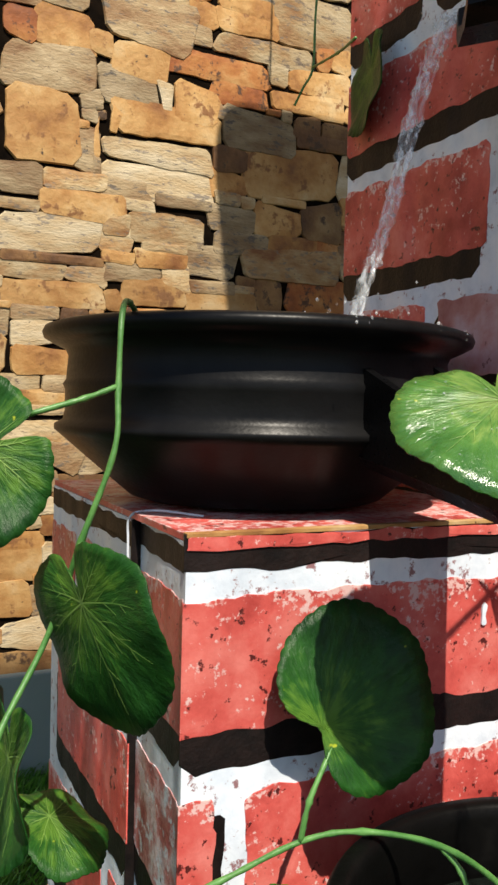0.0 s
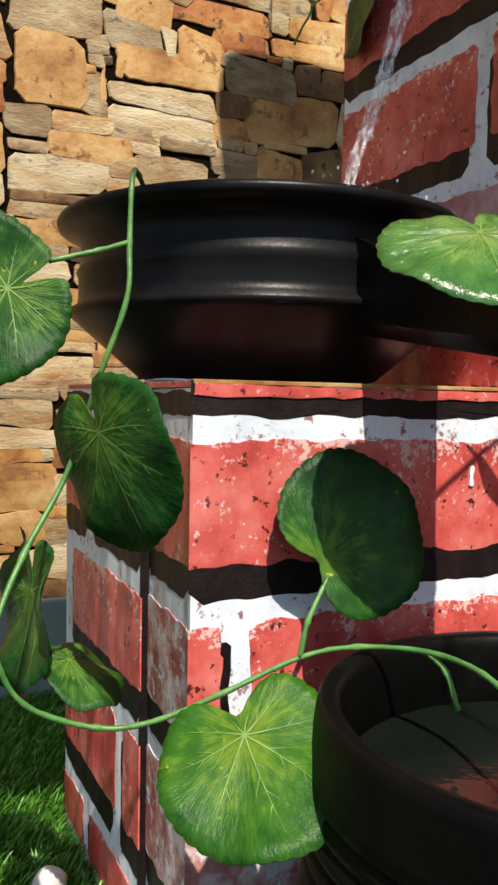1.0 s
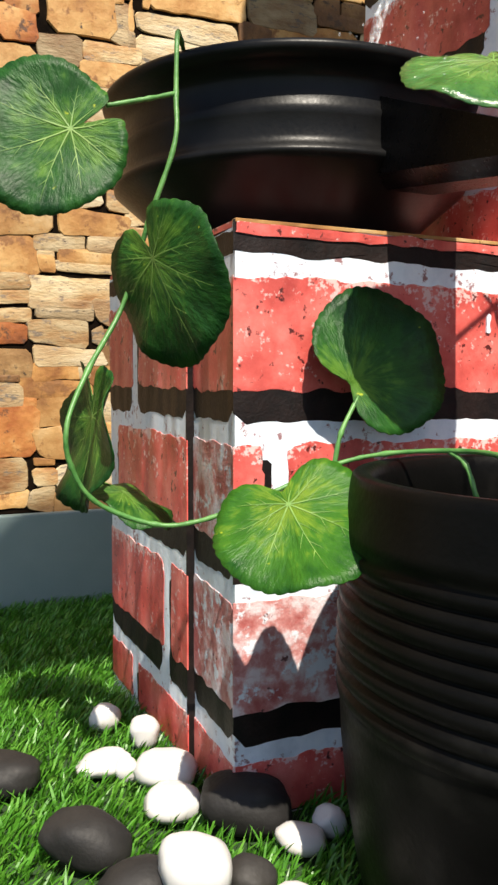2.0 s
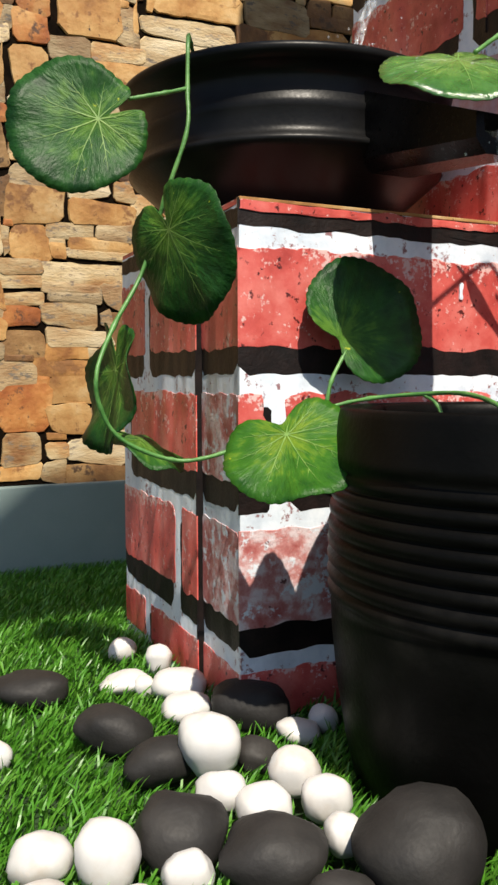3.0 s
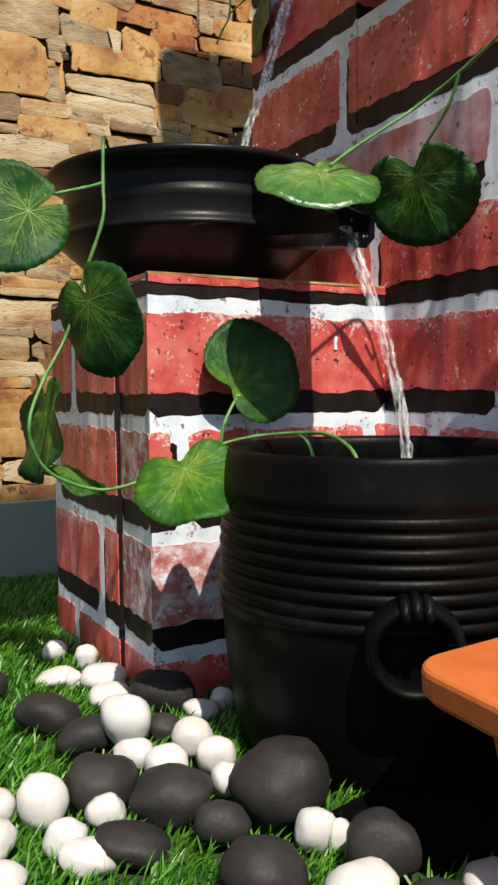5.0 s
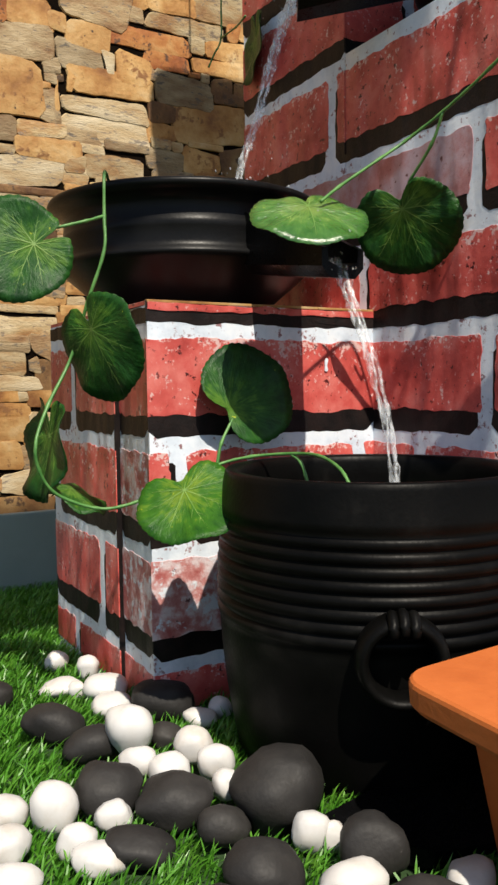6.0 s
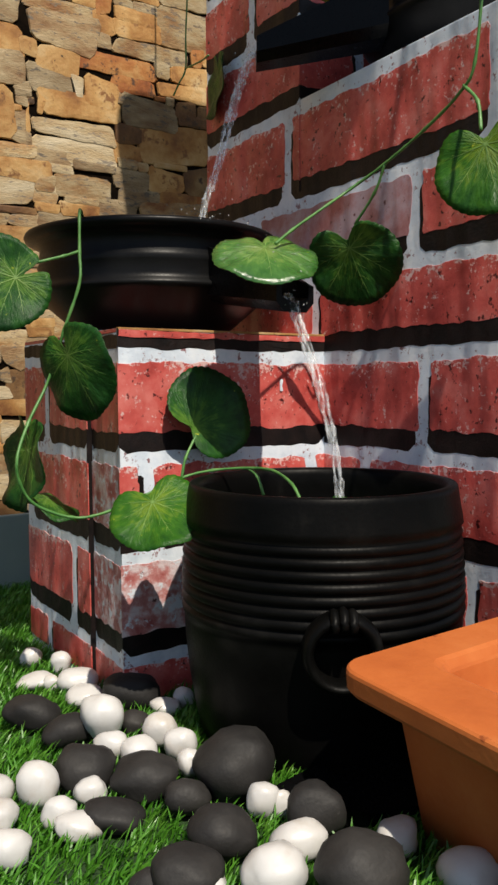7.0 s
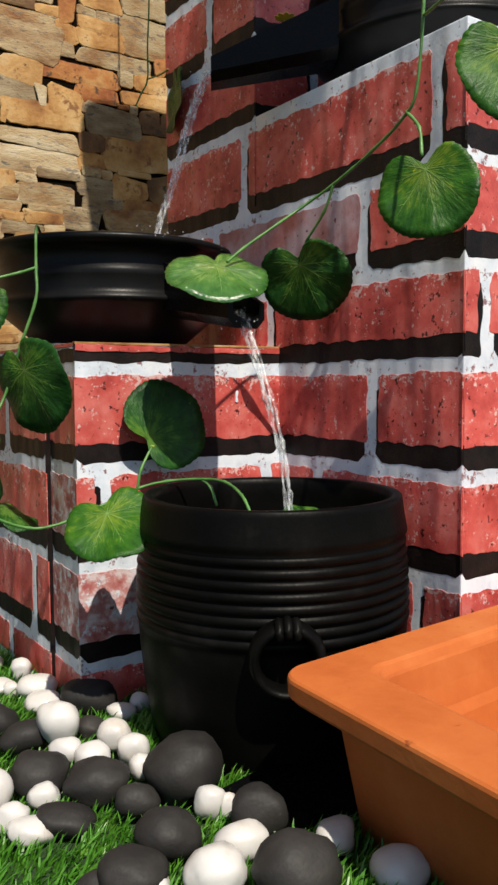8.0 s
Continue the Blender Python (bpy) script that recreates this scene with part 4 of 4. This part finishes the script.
def stem(vine, points, r=0.0016, seed=1, knobs=0.12):
    return part("stem", tube("stem", points, r, 8, 8, knobs, seed), STEM, vine)


vine = root("trailing_vine", (0.0, 0.04, 0.44), "artificial trailing vine with round green leaves over the bowl", "vine")
stem(vine, [(0.01, 0.09, 0.436), (-0.014, 0.045, 0.447), (-0.026, 0.018, 0.438), (-0.029, 0.012, 0.406), (-0.032, 0.006, 0.378), (-0.045, 0.010, 0.338), (-0.056, 0.022, 0.295),
            (-0.079, 0.008, 0.259), (-0.093, -0.006, 0.232), (-0.091, -0.005, 0.211), (-0.078, -0.004, 0.192), (-0.048, -0.006, 0.179), (-0.024, -0.014, 0.181),
            (0.006, -0.024, 0.193), (0.043, -0.034, 0.209), (0.066, -0.048, 0.2155), (0.086, -0.075, 0.2185), (0.088, -0.11, 0.219), (0.078, -0.150, 0.213), (0.075, -0.168, 0.200)], 0.00135, 2)
stem(vine, [(-0.029, 0.012, 0.406), (-0.045, 0.009, 0.400), (-0.068, 0.008, 0.393)], 0.0013, 3)
leaf(vine, facing((-0.098, 0.012, 0.374), (-0.32, -0.9, 0.18), (-0.9, 0.2, -0.38)), 0.0400, LEAF, 1.0, cup=0.08, base=0.34, gap=0.10)
leaf(vine, facing((-0.044, -0.012, 0.302), (-0.93, -0.35, -0.20), (0.15, -0.35, -0.9)), 0.0425, LEAF, 2.0, cup=-0.05, base=0.36, gap=0.2)
stem(vine, [(-0.048, -0.002, 0.340), (-0.047, -0.004, 0.335), (-0.046, -0.006, 0.328)], 0.0013, 4)
leaf(vine, facing((0.077, -0.022, 0.2645), (-0.08, -0.91, 0.36), (0.80, 0.0, 0.52)), 0.0425, LEAF, 3.3, cup=0.05, base=0.50, gap=0.5)
stem(vine, [(0.043, -0.034, 0.209), (0.047, -0.034, 0.226), (0.058, -0.030, 0.242), (0.066, -0.024, 0.250)], 0.0013, 5)
leaf(vine, facing((-0.008, -0.089, 0.191), (-0.44, -0.48, 0.76), (0.20, -0.4, -0.85)), 0.0385, LEAF_PALE, 4.1, cup=0.05, fold=-0.10, base=0.30, gap=0.35)
leaf(vine, facing((-0.069, 0.045, 0.222), (-0.97, -0.08, 0.10), (-0.05, 0.1, -1.0)), 0.0420, LEAF, 5.6, cup=0.10, ruffle=0.10)
leaf(vine, facing((-0.036, 0.072, 0.182), (0.34, -0.30, 0.86), (0.6, -0.35, -0.6)), 0.0280, LEAF, 6.2, cup=-0.16, ruffle=0.08)
stem(vine, [(0.086, -0.075, 0.2185), (0.089, -0.085, 0.212), (0.092, -0.090, 0.196)], 0.0014, 7)

right = root("hanging_vine", (0.20, -0.23, 0.62), "artificial hanging vine with round green leaves beside brick", "vine")
stem(right, [(0.215, -0.19, 0.715), (0.200, -0.228, 0.66), (0.200, -0.228, 0.60), (0.200, -0.221, 0.534), (0.200, -0.205, 0.515), (0.198, -0.171, 0.497), (0.192, -0.130, 0.478), (0.180, -0.10, 0.462),
             (0.150, -0.098, 0.442), (0.116, -0.100, 0.420), (0.096, -0.104, 0.406)], 0.0013, 11)
wet_leaf = leaf(right, facing((0.086, -0.106, 0.397), (-0.22, -0.54, 0.81), (-0.30, -0.75, -0.52)), 0.0420, WET_LEAF, 7.4, cup=-0.10, ruffle=0.03)
dew = random.Random(41)
bead_v, bead_f = [], []
for _ in range(34):
    bx, by, br = dew.uniform(-0.032, 0.032), dew.uniform(-0.028, 0.030), dew.uniform(0.0004, 0.0010)
    bz = leaf_z(bx, by, 0.041, -0.10, 0.0, 0.03, 7.4) + br * 0.5
    at0 = len(bead_v)
    by += 0.28 * 0.041
    bead_v += [(bx + br, by, bz), (bx - br, by, bz), (bx, by + br, bz), (bx, by - br, bz), (bx, by, bz + br * 0.8), (bx, by, bz - br)]
    bead_f += [tuple(at0 + i for i in f) for f in ((0, 2, 4), (2, 1, 4), (1, 3, 4), (3, 0, 4), (2, 0, 5), (1, 2, 5), (3, 1, 5), (0, 3, 5))]
set_part("dew", mesh_of("dew", bead_v, bead_f, True), WATER, wet_leaf, base_pose(wet_leaf), "fine water beads on the leaf")
leaf(right, facing((0.192, -0.090, 0.400), (-0.60, -0.66, -0.42), (0.2, -0.2, -1.0)), 0.0410, LEAF, 8.8, cup=0.04, base=0.34, gap=0.3)
stem(right, [(0.192, -0.130, 0.478), (0.191, -0.118, 0.456), (0.188, -0.095, 0.432)], 0.0013, 12)
stem(right, [(0.200, -0.210, 0.52), (0.198, -0.226, 0.503), (0.192, -0.235, 0.478)], 0.0014, 13)
leaf(right, facing((0.188, -0.246, 0.450), (-0.88, -0.45, 0.14), (-0.02, -0.22, -1.0)), 0.0390, LEAF_PALE, 9.7, cup=0.06, base=0.42, gap=0.4)
stem(right, [(0.200, -0.228, 0.588), (0.170, -0.285, 0.575), (0.140, -0.335, 0.545)], 0.0013, 14)
leaf(right, facing((0.138, -0.366, 0.493), (-0.55, -0.80, 0.20), (0.25, -0.1, -1.0)), 0.0385, LEAF_PALE, 10.3, cup=0.06, base=0.40, gap=0.35)

far = root("upper_vine", (0.22, 0.28, 0.66), "thin artificial vine hanging behind the tall pillar", "vine")
stem(far, [(0.300, 0.42, 1.16), (0.298, 0.41, 0.90), (0.292, 0.406, 0.80), (0.291, 0.406, 0.751), (0.283, 0.412, 0.73), (0.278, 0.42, 0.714)], 0.0013, 21)
stem(far, [(0.291, 0.406, 0.751), (0.255, 0.300, 0.718), (0.219, 0.215, 0.690)], 0.0012, 22)
leaf(far, facing((0.2205, 0.196, 0.648), (-0.93, 0.27, 0.08), (0.0, 0.1, -1.0)), 0.0370, LEAF, 11.9, cup=0.10)

pot_leaf = root("floating_leaf", (0.165, -0.10, 0.18), "green artificial leaf lying in the pot's water", "leaf")
leaf(pot_leaf, facing((0.184, -0.098, 0.181), (-0.1, -0.2, 0.97), (-0.6, 0.6, 0.1)), 0.021, LEAF, 12.5, cup=0.05)


def flower():
    f = root("yellow_flower", (0.256, 0.024, 0.688), "small yellow artificial flower above the upper bowl", "flower")
    stem(f, [(0.272, -0.005, 0.672), (0.263, 0.012, 0.682), (0.256, 0.024, 0.688)], 0.001, 31)
    for k in range(9):
        a = 2 * math.pi * k / 9
        o = [(0.001, 0), (0.005, 0.0026), (0.010, 0.0028), (0.012, 0), (0.010, -0.0028), (0.005, -0.0026)]
        u, v = Vector((math.cos(a), math.sin(a), 0.3)), Vector((-math.sin(a), math.cos(a), 0))
        me = mesh_of("petal", [Vector((0.256, 0.024, 0.688)) + u * p + v * q + Vector((0, 0, 0.0006 * s)) for s in (0, 1) for p, q in o],
                     [tuple(range(6))[::-1], tuple(range(6, 12))] + [(i, (i + 1) % 6, 6 + (i + 1) % 6, 6 + i) for i in range(6)])
        part("petal", me, PETAL, f)
    return f


flower()

# ---- turf ----
def turf():
    rng = np.random.default_rng(5)
    n = 150000
    u = rng.random((n, 2))
    x = -0.62 + 1.25 * u[:, 0]
    y = -0.62 + 1.20 * u[:, 1]
    near = (x > -0.42) & (x < 0.16)
    keep = (near | (rng.random(n) < 0.3)) & ~((x > 0.0) & (y > 0.0) & (y < 0.265) & (x < 0.228)) & ~((x > 0.225) & (y > -0.25) & (y < 0.24))
    keep &= ~((x > 0.05) & (y < -0.32)) & ~((x > 0.012) & (y < -0.225) & (y > -0.298)) & ~((x - 0.108) ** 2 + (y + 0.134) ** 2 < 0.085 ** 2)
    for px, py, pw in BEDS:
        keep &= (x - px) ** 2 + (y - py) ** 2 > (0.46 * pw) ** 2
    x, y = x[keep], y[keep]
    n = len(x)
    level = 0.005 - 0.04 * (np.clip(y, -0.6, 0.6) + 0.1)
    a = rng.random(n) * 2 * np.pi
    lean_a = rng.normal(-0.6, 1.0, n)
    ln = 0.0085 + 0.0105 * rng.random(n)
    w = 0.00055 + 0.0004 * rng.random(n)
    lean = 0.35 + 0.5 * rng.random(n)
    verts = np.zeros((n, 7, 3))
    cx, cy = np.cos(lean_a), np.sin(lean_a)
    sx, sy = np.cos(a), np.sin(a)
    for k, (t, ww) in enumerate(((0, 1.0), (0.4, 1.0), (0.75, 0.8))):
        out = lean * ln * t ** 1.6
        up = ln * t * (1 - 0.25 * lean * t)
        for s, g in ((0, -1), (1, 1)):
            verts[:, 2 * k + s, 0] = x + cx * out + sx * w * ww * g
            verts[:, 2 * k + s, 1] = y + cy * out + sy * w * ww * g
            verts[:, 2 * k + s, 2] = up + level
    verts[:, 6, 0], verts[:, 6, 1], verts[:, 6, 2] = x + cx * lean * ln, y + cy * lean * ln, ln * (1 - 0.25 * lean) + level
    base = (np.arange(n) * 7)[:, None]
    quads = (base[:, None, :] + np.array([[0, 1, 3, 2], [2, 3, 5, 4]])[None]).reshape(-1, 4)
    tris = base + np.array([[4, 5, 6]])
    me = bpy.data.meshes.new("turf_blades")
    me.from_pydata(verts.reshape(-1, 3).tolist(), [], quads.tolist() + tris.tolist())
    me.update()
    me.materials.append(BLADE)
    return tagged(new("turf_blades", me), "short bright green artificial turf blades", "turf", kind="stuff")


turf()


# ---- stones of the wall ----
TAKEN = set()
CELL = 0.004
MADE = []


def wall_stone(x, z, w, h, tone):
    """One stone of the wall, by its middle, width, height and kind."""
    MADE.append((x, z, w, h, tone))
    for i in range(int((x - w / 2) / CELL), int((x + w / 2) / CELL) + 1):
        for k in range(int((z - h / 2) / CELL), int((z + h / 2) / CELL) + 1):
            TAKEN.add((i, k))


wall_stone(0.024, 0.809, 0.036, 0.033, 'o')
wall_stone(0.074, 0.810, 0.060, 0.040, 't')
wall_stone(0.172, 0.841, 0.115, 0.051, 'g')
wall_stone(0.244, 0.867, 0.029, 0.029, 't')
wall_stone(0.241, 0.843, 0.022, 0.016, 'g')
wall_stone(0.300, 0.865, 0.075, 0.027, 't')
wall_stone(0.297, 0.889, 0.076, 0.018, 't')
wall_stone(0.393, 0.893, 0.112, 0.054, 'c')
wall_stone(0.327, 0.839, 0.138, 0.034, 'c')
wall_stone(0.062, 0.769, 0.112, 0.052, 'g')
wall_stone(0.161, 0.798, 0.063, 0.037, 't')
wall_stone(0.117, 0.806, 0.019, 0.022, 't')
wall_stone(0.153, 0.760, 0.067, 0.037, 'g')
wall_stone(0.262, 0.807, 0.135, 0.035, 'o')
wall_stone(0.291, 0.780, 0.072, 0.032, 'o')
wall_stone(0.227, 0.763, 0.054, 0.038, 't')
wall_stone(0.345, 0.816, 0.022, 0.022, 'c')
wall_stone(0.401, 0.815, 0.086, 0.030, 't')
wall_stone(0.438, 0.855, 0.027, 0.031, 't')
wall_stone(0.389, 0.785, 0.104, 0.022, 't')
wall_stone(0.049, 0.699, 0.084, 0.078, 't')
wall_stone(0.107, 0.746, 0.022, 0.009, 'g')
wall_stone(0.107, 0.736, 0.023, 0.008, 'g')
wall_stone(0.103, 0.724, 0.013, 0.010, 'g')
wall_stone(0.203, 0.725, 0.134, 0.038, 't')
wall_stone(0.096, 0.683, 0.023, 0.043, 'g')
wall_stone(0.114, 0.700, 0.013, 0.038, 't')
wall_stone(0.188, 0.692, 0.132, 0.021, 'w')
wall_stone(0.190, 0.662, 0.134, 0.034, 'w')
wall_stone(0.318, 0.740, 0.093, 0.037, 'g')
wall_stone(0.283, 0.701, 0.046, 0.027, 'b')
wall_stone(0.282, 0.673, 0.046, 0.025, 't')
wall_stone(0.371, 0.695, 0.125, 0.059, 't')
wall_stone(0.384, 0.757, 0.034, 0.024, 'b')
wall_stone(0.432, 0.759, 0.045, 0.018, 'b')
wall_stone(0.411, 0.739, 0.076, 0.014, 'b')
wall_stone(0.026, 0.637, 0.037, 0.034, 'g')
wall_stone(0.088, 0.649, 0.067, 0.017, 'c')
wall_stone(0.097, 0.625, 0.093, 0.027, 't')
wall_stone(0.152, 0.648, 0.057, 0.022, 'g')
wall_stone(0.028, 0.614, 0.040, 0.008, 'c')
wall_stone(0.065, 0.585, 0.112, 0.040, 'w')
wall_stone(0.137, 0.607, 0.029, 0.017, 'c')
wall_stone(0.140, 0.586, 0.034, 0.022, 'c')
wall_stone(0.165, 0.632, 0.033, 0.010, 'c')
wall_stone(0.207, 0.611, 0.093, 0.040, 'c')
wall_stone(0.220, 0.640, 0.070, 0.008, 'g')
wall_stone(0.285, 0.631, 0.057, 0.025, 'g')
wall_stone(0.295, 0.604, 0.068, 0.024, 'g')
wall_stone(0.355, 0.634, 0.061, 0.036, 't')
wall_stone(0.414, 0.640, 0.051, 0.036, 'b')
wall_stone(0.371, 0.607, 0.071, 0.016, 't')
wall_stone(0.196, 0.585, 0.053, 0.007, 'c')
wall_stone(0.140, 0.567, 0.034, 0.010, 't')
wall_stone(0.192, 0.571, 0.061, 0.015, 't')
wall_stone(0.259, 0.571, 0.062, 0.041, 'g')
wall_stone(0.368, 0.579, 0.140, 0.034, 'c')
wall_stone(0.043, 0.544, 0.069, 0.016, 'c')
wall_stone(0.066, 0.559, 0.113, 0.007, 'b')
wall_stone(0.102, 0.545, 0.040, 0.018, 'g')
wall_stone(0.159, 0.550, 0.067, 0.018, 'g')
wall_stone(0.212, 0.551, 0.031, 0.027, 'c')
wall_stone(0.259, 0.544, 0.056, 0.009, 'g')
wall_stone(0.068, 0.520, 0.110, 0.023, 't')
wall_stone(0.186, 0.527, 0.080, 0.026, 't')
wall_stone(0.273, 0.526, 0.087, 0.026, 't')
wall_stone(0.339, 0.536, 0.040, 0.036, 'b')
wall_stone(0.413, 0.542, 0.088, 0.044, 'o')
wall_stone(0.135, 0.516, 0.017, 0.026, 't')
wall_stone(-0.022, 0.446, 0.078, 0.033, 't')
wall_stone(0.062, 0.446, 0.084, 0.025, 't')
wall_stone(0.123, 0.458, 0.028, 0.028, 'c')
wall_stone(-0.029, 0.403, 0.040, 0.041, 't')
wall_stone(0.023, 0.419, 0.056, 0.018, 'c')
wall_stone(0.086, 0.421, 0.063, 0.017, 'g')
wall_stone(0.070, 0.403, 0.095, 0.012, 't')
wall_stone(0.062, 0.390, 0.085, 0.008, 'c')
wall_stone(-0.057, 0.401, 0.012, 0.031, 'c')
wall_stone(-0.041, 0.372, 0.047, 0.016, 'c')
wall_stone(0.044, 0.367, 0.116, 0.026, 'c')
wall_stone(-0.041, 0.352, 0.047, 0.015, 'c')
wall_stone(0.024, 0.346, 0.074, 0.009, 'g')
wall_stone(-0.040, 0.329, 0.050, 0.013, 'c')
wall_stone(0.024, 0.311, 0.072, 0.030, 'c')
wall_stone(0.083, 0.338, 0.035, 0.030, 'g')
wall_stone(-0.039, 0.307, 0.046, 0.022, 'o')
wall_stone(0.033, 0.284, 0.084, 0.016, 'w')
wall_stone(-0.038, 0.275, 0.046, 0.030, 'b')
wall_stone(0.016, 0.266, 0.053, 0.017, 't')
wall_stone(0.015, 0.244, 0.078, 0.018, 't')
wall_stone(-0.048, 0.235, 0.040, 0.028, 'g')
wall_stone(0.022, 0.218, 0.061, 0.027, 't')
wall_stone(-0.041, 0.188, 0.058, 0.050, 'o')
wall_stone(0.019, 0.181, 0.057, 0.038, 't')
wall_stone(-0.044, 0.142, 0.055, 0.033, 'c')
wall_stone(-0.002, 0.139, 0.021, 0.021, 'c')
wall_stone(0.052, 0.138, 0.078, 0.037, 'w')
wall_stone(-0.048, 0.110, 0.051, 0.020, 't')
wall_stone(-0.004, 0.111, 0.028, 0.025, 'c')
wall_stone(0.052, 0.104, 0.076, 0.020, 'b')


def fill_wall(x0, x1, z0, z1):
    """Fills what is left of the wall with stones of chance size, course by course."""
    rng = random.Random(8)
    for k in range(int(z0 / CELL), int(z1 / CELL)):
        i = int(x0 / CELL)
        while i < int(x1 / CELL):
            if (i, k) in TAKEN:
                i += 1
                continue
            want_w, want_h = rng.choice((9, 14, 20, 28, 36)), rng.choice((4, 5, 7, 9, 12, 15))
            w = 0
            while w < want_w and (i + w, k) not in TAKEN and i + w < int(x1 / CELL):
                w += 1
            h = 1
            while h < want_h and k + h < int(z1 / CELL) and all((i + q, k + h) not in TAKEN for q in range(w)):
                h += 1
            if w >= 2 and h >= 2:
                wall_stone((i + w / 2) * CELL, (k + h / 2) * CELL, w * CELL - 0.0045, h * CELL - 0.0045, rng.choice("ttttccgggwbo"))
            for q in range(w):
                for p in range(h):
                    TAKEN.add((i + q, k + p))
            i += w


fill_wall(-1.6, 1.9, 0.100, 1.695)


def lay_stones():
    order = sorted(range(len(MADE)), key=lambda i: abs(MADE[i][0] - 0.1) + abs(MADE[i][1] - 0.5))
    rest = {}
    for rank, i in enumerate(order):
        x, z, w, h, tone = MADE[i]
        rng = random.Random(i)
        if w < 0.004 or h < 0.003:
            continue
        me = slab("stone", ragged(w + 0.0058, h + 0.0054, 0.006, min(0.0015, 0.05 * h + 0.0004), i, 0.15, min(0.0100, 0.26 * h)), (x, WALL_Y, z), (1, 0, 0), (0, 0, 1), (0, -1, 0),
                  rng.uniform(0.0016, 0.0036), 0.03, 0.0006)
        if rank < 300:
            part("stone", me, STONES[tone], wall)
        else:
            rest.setdefault(tone, []).append(me)
    for tone, meshes in rest.items():
        verts, faces = [], []
        for me in meshes:
            b = len(verts)
            verts += [v.co.copy() for v in me.vertices]
            faces += [tuple(b + v for v in p.vertices) for p in me.polygons]
        tagged(part("stones", mesh_of("stones", verts, faces), STONES[tone], wall), kind="stuff")


lay_stones()
